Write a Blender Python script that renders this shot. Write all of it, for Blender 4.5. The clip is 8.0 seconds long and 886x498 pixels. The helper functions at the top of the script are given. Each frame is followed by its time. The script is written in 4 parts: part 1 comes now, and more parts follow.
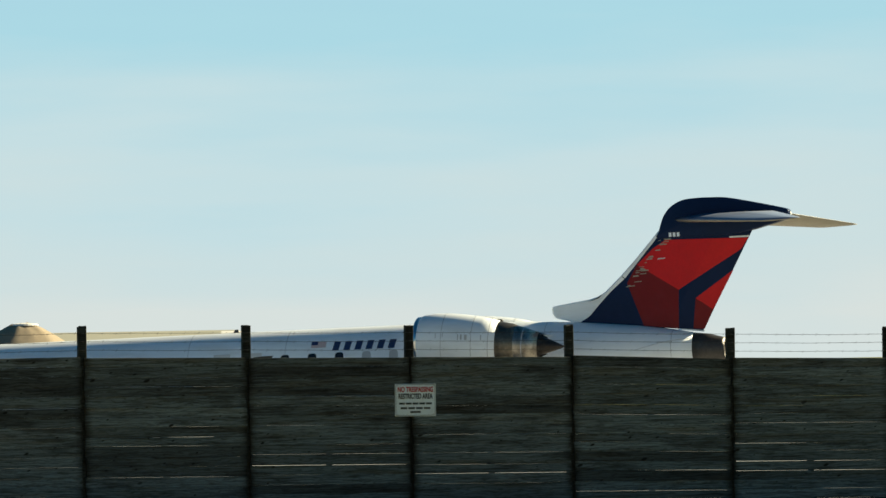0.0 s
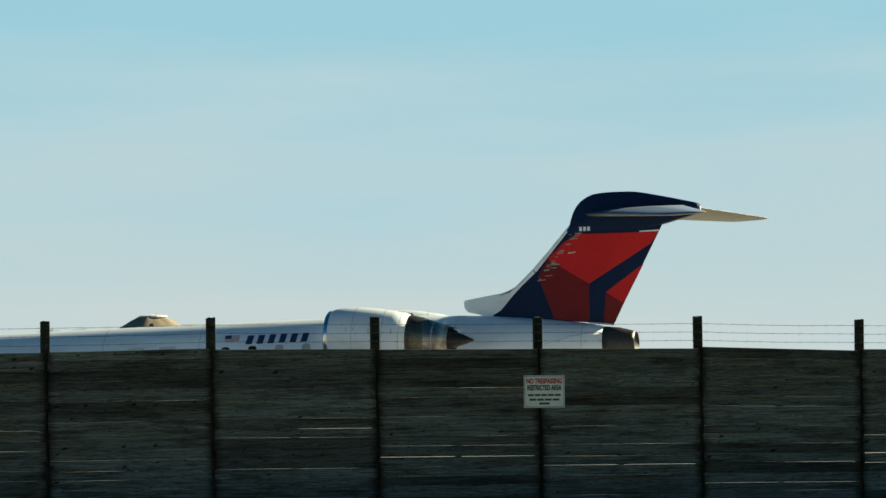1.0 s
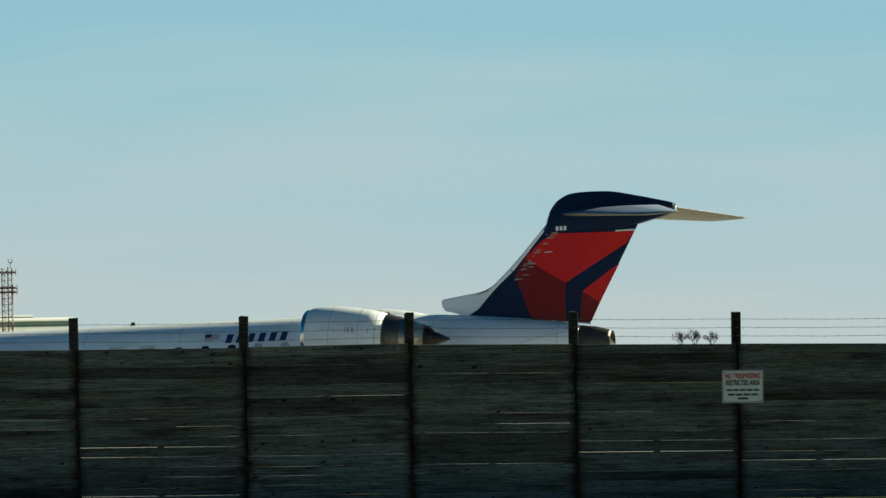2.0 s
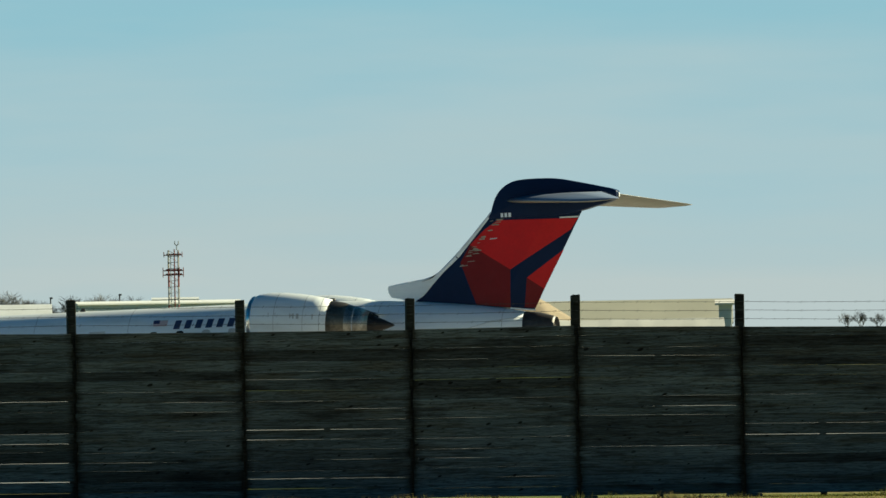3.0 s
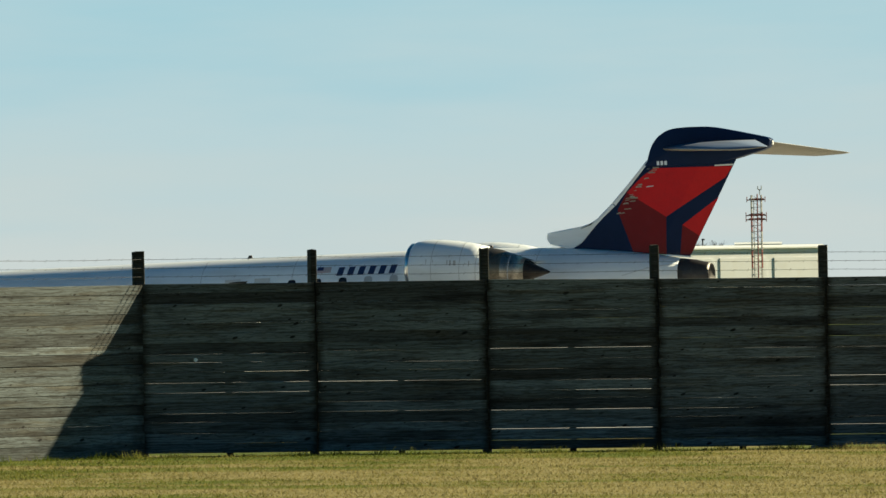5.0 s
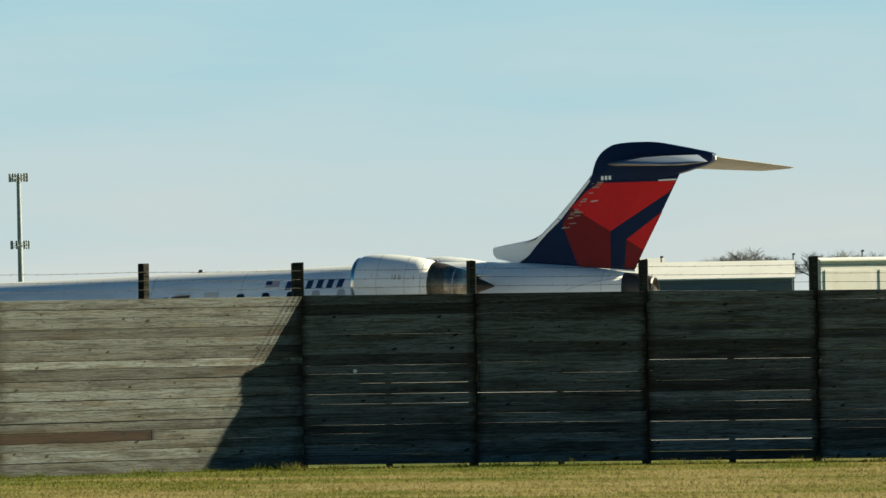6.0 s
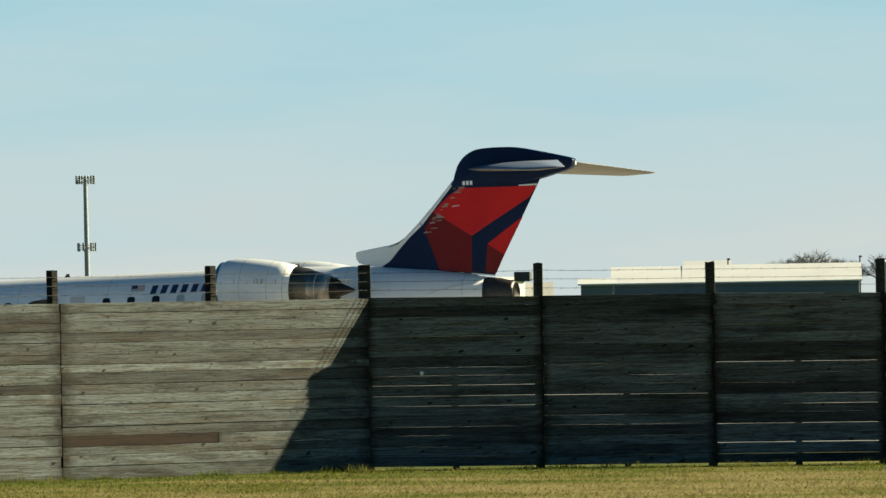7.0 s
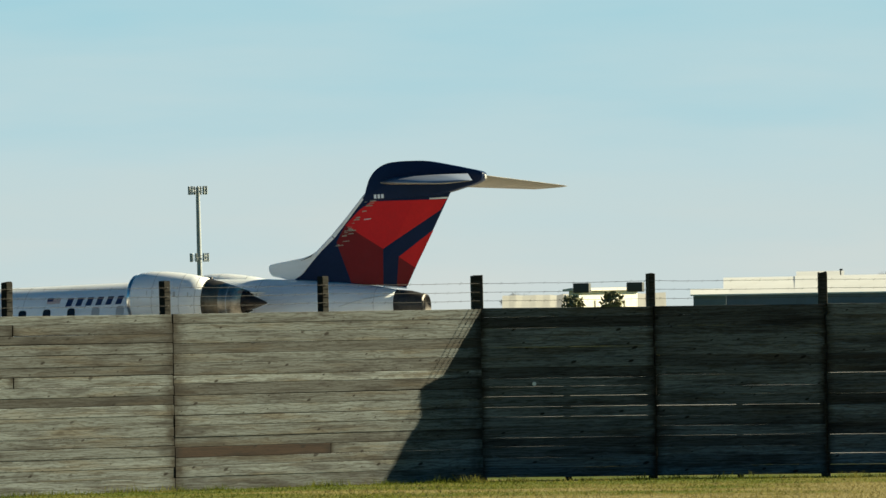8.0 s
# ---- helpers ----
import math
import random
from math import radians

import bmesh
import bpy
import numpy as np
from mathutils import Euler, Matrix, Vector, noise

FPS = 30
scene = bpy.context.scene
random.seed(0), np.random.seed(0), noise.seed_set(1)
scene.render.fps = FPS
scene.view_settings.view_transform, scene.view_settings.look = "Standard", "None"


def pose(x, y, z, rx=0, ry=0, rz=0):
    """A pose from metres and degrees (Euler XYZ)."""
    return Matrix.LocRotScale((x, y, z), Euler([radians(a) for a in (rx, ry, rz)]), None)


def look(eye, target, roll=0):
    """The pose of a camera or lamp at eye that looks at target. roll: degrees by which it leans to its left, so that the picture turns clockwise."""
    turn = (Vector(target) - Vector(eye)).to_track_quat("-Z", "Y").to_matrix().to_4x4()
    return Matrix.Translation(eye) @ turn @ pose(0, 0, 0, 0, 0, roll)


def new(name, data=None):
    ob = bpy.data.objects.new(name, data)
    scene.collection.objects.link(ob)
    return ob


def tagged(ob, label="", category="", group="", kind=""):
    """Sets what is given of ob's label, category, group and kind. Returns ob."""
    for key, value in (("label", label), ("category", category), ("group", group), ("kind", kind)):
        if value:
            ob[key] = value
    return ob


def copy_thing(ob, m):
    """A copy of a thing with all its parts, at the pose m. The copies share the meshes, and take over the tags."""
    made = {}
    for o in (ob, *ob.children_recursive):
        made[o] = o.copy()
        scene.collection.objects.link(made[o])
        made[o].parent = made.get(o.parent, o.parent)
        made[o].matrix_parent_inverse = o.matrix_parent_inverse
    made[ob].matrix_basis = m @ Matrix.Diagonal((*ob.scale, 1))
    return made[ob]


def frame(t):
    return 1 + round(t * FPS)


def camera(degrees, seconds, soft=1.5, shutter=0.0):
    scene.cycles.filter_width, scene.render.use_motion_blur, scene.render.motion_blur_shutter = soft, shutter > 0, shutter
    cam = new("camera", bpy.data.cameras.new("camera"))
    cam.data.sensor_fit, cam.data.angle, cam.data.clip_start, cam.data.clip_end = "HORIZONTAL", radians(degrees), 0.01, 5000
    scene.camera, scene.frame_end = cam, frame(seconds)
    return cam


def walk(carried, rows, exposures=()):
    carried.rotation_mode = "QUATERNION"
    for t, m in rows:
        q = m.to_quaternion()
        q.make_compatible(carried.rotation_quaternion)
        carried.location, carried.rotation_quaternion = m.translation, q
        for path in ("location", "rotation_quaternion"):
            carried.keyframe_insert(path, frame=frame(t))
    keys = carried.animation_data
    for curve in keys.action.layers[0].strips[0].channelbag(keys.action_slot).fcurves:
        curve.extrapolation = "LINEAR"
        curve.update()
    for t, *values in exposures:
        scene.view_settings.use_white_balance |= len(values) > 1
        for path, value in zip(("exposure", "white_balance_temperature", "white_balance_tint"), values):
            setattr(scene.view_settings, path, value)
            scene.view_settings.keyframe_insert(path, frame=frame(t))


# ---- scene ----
cam = camera(4.7242, 8.0, soft=1.5)
EYE = Vector((0, 0, 2.52))
LEAN = -1.0


def aim(az, el):
    """A pose of the standing camera that looks along a bearing and an elevation, in degrees."""
    a, e = radians(az), radians(el)
    return look(EYE, EYE + 100 * Vector((math.sin(a) * math.cos(e), math.cos(a) * math.cos(e), math.sin(e))), LEAN)


AIMS = [
    (0, 0.0000, 0.5090), (0.1, -0.1408, 0.4753), (0.2, -0.5375, 0.4747), (0.3, -0.6251, 0.4626), (0.4, -0.6398, 0.4840), (0.5, -0.6517, 0.4948),
    (0.6, -0.6518, 0.4872), (0.7, -0.6428, 0.4841), (0.8, -0.6430, 0.4750), (0.9, -0.6460, 0.4781), (1, -0.6882, 0.4758), (1.1, -0.7124, 0.4762),
    (1.2, -1.0230, 0.4756), (1.3, -1.2856, 0.4621), (1.4, -1.3202, 0.4687), (1.5, -1.3549, 0.4709), (1.6, -1.4213, 0.4675), (1.7, -1.4933, 0.4868),
    (2, -1.7470, 0.4671), (2.4, -2.0853, 0.4399), (2.8, -2.4221, 0.4111), (2.9, -2.5384, 0.3980), (3, -2.6351, 0.3876), (3.1, -2.9455, 0.4006),
    (3.2, -3.1689, 0.3924), (3.3, -3.6323, 0.2784), (3.4, -3.7469, 0.2125), (3.5, -3.7489, 0.2518), (3.6, -3.9608, 0.2901), (3.7, -4.2815, 0.2369),
    (3.8, -4.3067, 0.0896), (3.9, -4.3248, 0.0869), (4, -4.3028, 0.0503), (4.1, -4.3505, 0.0813), (4.2, -4.7453, 0.1033), (4.5, -5.1280, 0.1190),
    (4.8, -5.5078, 0.1347), (5.05, -5.8272, 0.1493), (5.3, -6.1436, 0.1639), (5.4, -6.2665, 0.2082), (5.5, -6.2909, 0.1951), (5.6, -6.3029, 0.1998),
    (5.7, -6.3810, 0.2132), (5.8, -6.5257, 0.2188), (5.9, -6.5469, 0.2161), (6, -6.5981, 0.2216), (6.1, -6.7698, 0.2321), (6.2, -6.9235, 0.2378),
    (6.3, -6.9143, 0.2467), (6.4, -6.9261, 0.2635), (6.5, -6.8901, 0.2478), (6.6, -6.8961, 0.2524), (6.7, -6.8991, 0.2555), (6.8, -6.9172, 0.2528),
    (6.9, -6.9296, 0.2349), (7, -6.9536, 0.2398), (7.1, -7.0740, 0.2525), (7.2, -7.3784, 0.2669), (7.3, -7.4836, 0.2868), (7.4, -7.4170, 0.3007),
    (7.5, -7.3650, 0.3420), (7.6, -7.4285, 0.3341), (7.7, -7.4710, 0.3167), (7.8, -7.5284, 0.3117), (7.9, -7.5283, 0.3207), (8, -7.5527, 0.3061),
]
walk(cam, [(t, aim(az, el)) for t, az, el in AIMS],
     exposures=[(0, 1.47, 6450, 9), (0.5, 1.43, 6350, 8), (1.0, 1.28, 6150, 5), (1.5, 1.16, 6050, 3), (3.0, 1.08, 6080, 2), (4.2, 1.08, 6140, 3), (5.3, 1.34, 6450, 8), (6.5, 1.33, 6450, 8), (8.0, 1.35, 6450, 8)])

# ---- light ----
SUN_AZ, SUN_EL = 29.5, 23.8  # degrees from +x towards +y, and above the ground
to_sun = Vector((math.cos(radians(SUN_AZ)) * math.cos(radians(SUN_EL)), math.sin(radians(SUN_AZ)) * math.cos(radians(SUN_EL)), math.sin(radians(SUN_EL))))
sun = new("sun", bpy.data.lights.new("sun", "SUN"))
sun.data.energy, sun.data.angle, sun.data.color = 5.0, radians(0.55), (1.0, 0.87, 0.57)
sun.matrix_world = look(to_sun * 300, (0, 0, 0))

world = bpy.data.worlds.new("sky")
scene.world = world
world.use_nodes = True
wn, wl = world.node_tree.nodes, world.node_tree.links
wn.clear()
sky = wn.new("ShaderNodeTexSky")
sky.sky_type, sky.sun_disc = "NISHITA", False
sky.sun_elevation, sky.sun_rotation = radians(SUN_EL), radians(90 - SUN_AZ)
sky.air_density, sky.dust_density, sky.ozone_density = 1.0, 1.2, 1.5
dim = wn.new("ShaderNodeMix")
dim.data_type, dim.blend_type = "RGBA", "MULTIPLY"
dim.inputs[0].default_value = 1.0
dim.inputs[7].default_value = (0.010, 0.043, 0.059, 1)
wl.new(sky.outputs[0], dim.inputs[6])
coord = wn.new("ShaderNodeTexCoord")
sep = wn.new("ShaderNodeSeparateXYZ")
wl.new(coord.outputs["Generated"], sep.inputs[0])
# soft streaks of thin high cloud, long and flat near the horizon
stretch = wn.new("ShaderNodeMapping")
stretch.inputs["Scale"].default_value = (9, 9, 62)
wl.new(coord.outputs["Generated"], stretch.inputs[0])
streak = wn.new("ShaderNodeTexNoise")
streak.inputs["Scale"].default_value, streak.inputs["Detail"].default_value = 2.2, 5
wl.new(stretch.outputs[0], streak.inputs[0])
shift = wn.new("ShaderNodeMath")
shift.operation = "MULTIPLY_ADD"
shift.inputs[1].default_value, shift.inputs[2].default_value = 0.030, -0.015
wl.new(streak.outputs[0], shift.inputs[0])
height = wn.new("ShaderNodeMath")
height.operation = "ADD"
wl.new(sep.outputs[2], height.inputs[0])
wl.new(shift.outputs[0], height.inputs[1])
spread = wn.new("ShaderNodeMapRange")
spread.inputs[1].default_value, spread.inputs[2].default_value = 0.0, 0.10
wl.new(height.outputs[0], spread.inputs[0])
haze = wn.new("ShaderNodeValToRGB")
for i, (p, col) in enumerate(((0.0, (0.69, 0.75, 0.725)), (0.07, (0.625, 0.735, 0.737)), (0.16, (0.565, 0.73, 0.763)), (0.30, (0.42, 0.69, 0.775)), (1.0, (0.30, 0.52, 0.72)))):
    el = haze.color_ramp.elements[i] if i < 2 else haze.color_ramp.elements.new(p)
    el.position, el.color = p, (*col, 1)
wl.new(spread.outputs[0], haze.inputs[0])
fade = wn.new("ShaderNodeMapRange")
fade.inputs[1].default_value, fade.inputs[2].default_value = 0.034, 0.08
wl.new(sep.outputs[2], fade.inputs[0])
both = wn.new("ShaderNodeMix")
both.data_type = "RGBA"
wl.new(fade.outputs[0], both.inputs[0])
wl.new(haze.outputs[0], both.inputs[6])
wl.new(dim.outputs[2], both.inputs[7])
back = wn.new("ShaderNodeBackground")
wl.new(both.outputs[2], back.inputs[0])
back.inputs[1].default_value = 0.36
wout = wn.new("ShaderNodeOutputWorld")
wl.new(back.outputs[0], wout.inputs[0])


# ---- plan of the fence ----
PANEL, LONG = 2.42, 2.79
CORNER = Vector((-18.80, 145.50))
RIGHT, LEFT = radians(19), radians(50)


# ---- materials ----
def paint(name, col, rough=0.5, metal=0.0, vary=0.12, scale=3.0, bump=0.0, fine=40.0, dirt=None, dirt_amount=0.3, stretch3=(1, 1, 1), coat=0.0, spec=0.5):
    """A surface with two scales of variation, dirt streaks and fine relief."""
    m = bpy.data.materials.new(name)
    m.use_nodes = True
    n, l = m.node_tree.nodes, m.node_tree.links
    b = n["Principled BSDF"]
    b.inputs["Roughness"].default_value, b.inputs["Metallic"].default_value = rough, metal
    b.inputs["Coat Weight"].default_value = coat
    b.inputs["Specular IOR Level"].default_value = spec
    tc, mp = n.new("ShaderNodeTexCoord"), n.new("ShaderNodeMapping")
    mp.inputs["Scale"].default_value = stretch3
    l.new(tc.outputs["Object"], mp.inputs[0])
    big, small = n.new("ShaderNodeTexNoise"), n.new("ShaderNodeTexNoise")
    big.inputs["Scale"].default_value, big.inputs["Detail"].default_value = scale, 4
    small.inputs["Scale"].default_value, small.inputs["Detail"].default_value = fine, 3
    l.new(mp.outputs[0], big.inputs[0])
    l.new(mp.outputs[0], small.inputs[0])
    ramp = n.new("ShaderNodeValToRGB")
    lo, hi = [c * (1 - vary) for c in col], [min(1, c * (1 + vary)) for c in col]
    ramp.color_ramp.elements[0].color, ramp.color_ramp.elements[0].position = (*lo, 1), 0.3
    ramp.color_ramp.elements[1].color, ramp.color_ramp.elements[1].position = (*hi, 1), 0.7
    mix = n.new("ShaderNodeMath")
    mix.operation = "MULTIPLY_ADD"
    mix.inputs[1].default_value = 0.35
    l.new(small.outputs[0], mix.inputs[0])
    half = n.new("ShaderNodeMath")
    half.operation = "MULTIPLY"
    half.inputs[1].default_value = 0.65
    l.new(big.outputs[0], half.inputs[0])
    l.new(half.outputs[0], mix.inputs[2])
    l.new(mix.outputs[0], ramp.inputs[0])
    out = ramp.outputs[0]
    if dirt:
        dn, dr = n.new("ShaderNodeTexNoise"), n.new("ShaderNodeMapRange")
        dn.inputs["Scale"].default_value, dn.inputs["Detail"].default_value = scale * 2.3, 6
        l.new(mp.outputs[0], dn.inputs[0])
        dr.inputs[1].default_value, dr.inputs[2].default_value, dr.inputs[4].default_value = 0.5, 0.75, dirt_amount
        l.new(dn.outputs[0], dr.inputs[0])
        mx = n.new("ShaderNodeMix")
        mx.data_type = "RGBA"
        l.new(dr.outputs[0], mx.inputs[0])
        l.new(out, mx.inputs[6])
        mx.inputs[7].default_value = (*dirt, 1)
        out = mx.outputs[2]
    l.new(out, b.inputs["Base Color"])
    if bump:
        bp = n.new("ShaderNodeBump")
        bp.inputs["Strength"].default_value, bp.inputs["Distance"].default_value = bump, 0.01
        l.new(small.outputs[0], bp.inputs["Height"])
        l.new(bp.outputs[0], b.inputs["Normal"])
    return m


def board_wood(name, tint=(1, 1, 1)):
    """Weathered softwood: long grain, knots, grey and brown boards, dark stains."""
    m = bpy.data.materials.new(name)
    m.use_nodes = True
    n, l = m.node_tree.nodes, m.node_tree.links
    b = n["Principled BSDF"]
    b.inputs["Roughness"].default_value = 0.85
    b.inputs["Specular IOR Level"].default_value = 0.25
    tc, info = n.new("ShaderNodeTexCoord"), n.new("ShaderNodeObjectInfo")
    off = n.new("ShaderNodeVectorMath")
    off.operation = "MULTIPLY_ADD"
    off.inputs[1].default_value = (37.0, 19.0, 53.0)
    l.new(info.outputs["Random"], off.inputs[0])
    l.new(tc.outputs["Object"], off.inputs[2])

    def noise_at(scale3, size, detail, rough=0.55, warp=0.0):
        mp, t = n.new("ShaderNodeMapping"), n.new("ShaderNodeTexNoise")
        mp.inputs["Scale"].default_value = scale3
        l.new(off.outputs[0], mp.inputs[0])
        l.new(mp.outputs[0], t.inputs[0])
        t.inputs["Scale"].default_value, t.inputs["Detail"].default_value = size, detail
        t.inputs["Roughness"].default_value, t.inputs["Distortion"].default_value = rough, warp
        return t.outputs[0]

    grain = noise_at((0.30, 1, 9), 4.0, 6, 0.6, 0.7)
    fibre = noise_at((1.2, 1, 60), 6.0, 3, 0.6)
    stain = noise_at((0.45, 1, 2.6), 2.2, 5, 0.62)
    brown = noise_at((0.35, 1, 4.0), 2.0, 4, 0.55)
    wm, wave = n.new("ShaderNodeMapping"), n.new("ShaderNodeTexWave")
    wm.inputs["Scale"].default_value = (0.22, 1, 1)
    l.new(off.outputs[0], wm.inputs[0])
    l.new(wm.outputs[0], wave.inputs[0])
    wave.bands_direction = "Z"
    for key, value in (("Scale", 8.0), ("Distortion", 14.0), ("Detail", 3.0), ("Detail Scale", 1.3), ("Detail Roughness", 0.6)):
        wave.inputs[key].default_value = value
    base = n.new("ShaderNodeValToRGB")
    for i, (p, col) in enumerate(((0.0, (0.054, 0.058, 0.057)), (0.16, (0.106, 0.121, 0.124)), (0.45, (0.136, 0.160, 0.166)), (0.75, (0.158, 0.186, 0.194)), (1.0, (0.196, 0.228, 0.236)))):
        e = base.color_ramp.elements[i] if i < 2 else base.color_ramp.elements.new(p)
        e.position, e.color = p, (*(c * k for c, k in zip(col, tint)), 1)
    l.new(info.outputs["Random"], base.inputs[0])

    def shade(col_out, fac_out, lo, hi, dark):
        r, mx = n.new("ShaderNodeMapRange"), n.new("ShaderNodeMix")
        r.inputs[1].default_value, r.inputs[2].default_value = lo, hi
        l.new(fac_out, r.inputs[0])
        mx.data_type, mx.blend_type = "RGBA", "MULTIPLY"
        l.new(r.outputs[0], mx.inputs[0])
        l.new(col_out, mx.inputs[6])
        mx.inputs[7].default_value = (*dark, 1)
        return mx.outputs[2]

    out = shade(base.outputs[0], grain, 0.47, 0.66, (0.42, 0.39, 0.36))
    out = shade(out, wave.outputs["Fac"], 0.5, 1.0, (0.60, 0.57, 0.53))
    out = shade(out, fibre, 0.5, 0.7, (0.66, 0.64, 0.62))
    out = shade(out, stain, 0.50, 0.66, (0.44, 0.41, 0.40))
    out = shade(out, brown, 0.52, 0.66, (0.86, 0.73, 0.60))
    vor, cut, flat = n.new("ShaderNodeTexVoronoi"), n.new("ShaderNodeSeparateXYZ"), n.new("ShaderNodeCombineXYZ")
    vor.voronoi_dimensions = "2D"
    l.new(off.outputs[0], cut.inputs[0])
    squash = n.new("ShaderNodeMath")
    squash.operation = "MULTIPLY"
    squash.inputs[1].default_value = 1.7
    l.new(cut.outputs[2], squash.inputs[0])
    slant = n.new("ShaderNodeMath")
    slant.operation = "MULTIPLY_ADD"
    slant.inputs[1].default_value = -0.9
    l.new(cut.outputs[2], slant.inputs[0])
    l.new(cut.outputs[0], slant.inputs[2])
    l.new(slant.outputs[0], flat.inputs[0])
    l.new(squash.outputs[0], flat.inputs[1])
    l.new(flat.outputs[0], vor.inputs[0])
    vor.inputs["Scale"].default_value = 2.6
    knot = n.new("ShaderNodeMapRange")
    knot.inputs[1].default_value, knot.inputs[2].default_value, knot.inputs[3].default_value, knot.inputs[4].default_value = 0.055, 0.095, 1.0, 0.0
    # knots of uneven size
    size, far_off = n.new("ShaderNodeSeparateColor"), n.new("ShaderNodeMath")
    l.new(vor.outputs["Color"], size.inputs[0])
    grow = n.new("ShaderNodeMapRange")
    grow.inputs[3].default_value, grow.inputs[4].default_value = 0.7, 2.6
    l.new(size.outputs[1], grow.inputs[0])
    far_off.operation = "MULTIPLY"
    l.new(vor.outputs["Distance"], far_off.inputs[0])
    l.new(grow.outputs[0], far_off.inputs[1])
    l.new(far_off.outputs[0], knot.inputs[0])
    some, chosen, picked = n.new("ShaderNodeSeparateColor"), n.new("ShaderNodeMapRange"), n.new("ShaderNodeMath")
    l.new(vor.outputs["Color"], some.inputs[0])
    chosen.inputs[1].default_value, chosen.inputs[2].default_value = 0.30, 0.55
    l.new(some.outputs[0], chosen.inputs[0])
    picked.operation = "MULTIPLY"
    l.new(knot.outputs[0], picked.inputs[0])
    l.new(chosen.outputs[0], picked.inputs[1])
    out = shade(out, picked.outputs[0], 0.0, 1.0, (0.09, 0.07, 0.055))
    # blotchy darkening towards the boards' ends
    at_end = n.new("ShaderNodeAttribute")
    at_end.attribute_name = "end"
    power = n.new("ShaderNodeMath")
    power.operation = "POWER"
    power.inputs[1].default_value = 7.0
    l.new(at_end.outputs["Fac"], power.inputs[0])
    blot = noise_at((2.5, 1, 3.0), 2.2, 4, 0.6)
    end_blots = n.new("ShaderNodeMath")
    end_blots.operation = "MULTIPLY"
    l.new(power.outputs[0], end_blots.inputs[0])
    l.new(blot, end_blots.inputs[1])
    out = shade(out, end_blots.outputs[0], 0.16, 0.50, (0.25, 0.21, 0.17))
    l.new(out, b.inputs["Base Color"])
    bp = n.new("ShaderNodeBump")
    bp.inputs["Strength"].default_value, bp.inputs["Distance"].default_value = 0.5, 0.006
    l.new(grain, bp.inputs["Height"])
    l.new(bp.outputs[0], b.inputs["Normal"])
    return m


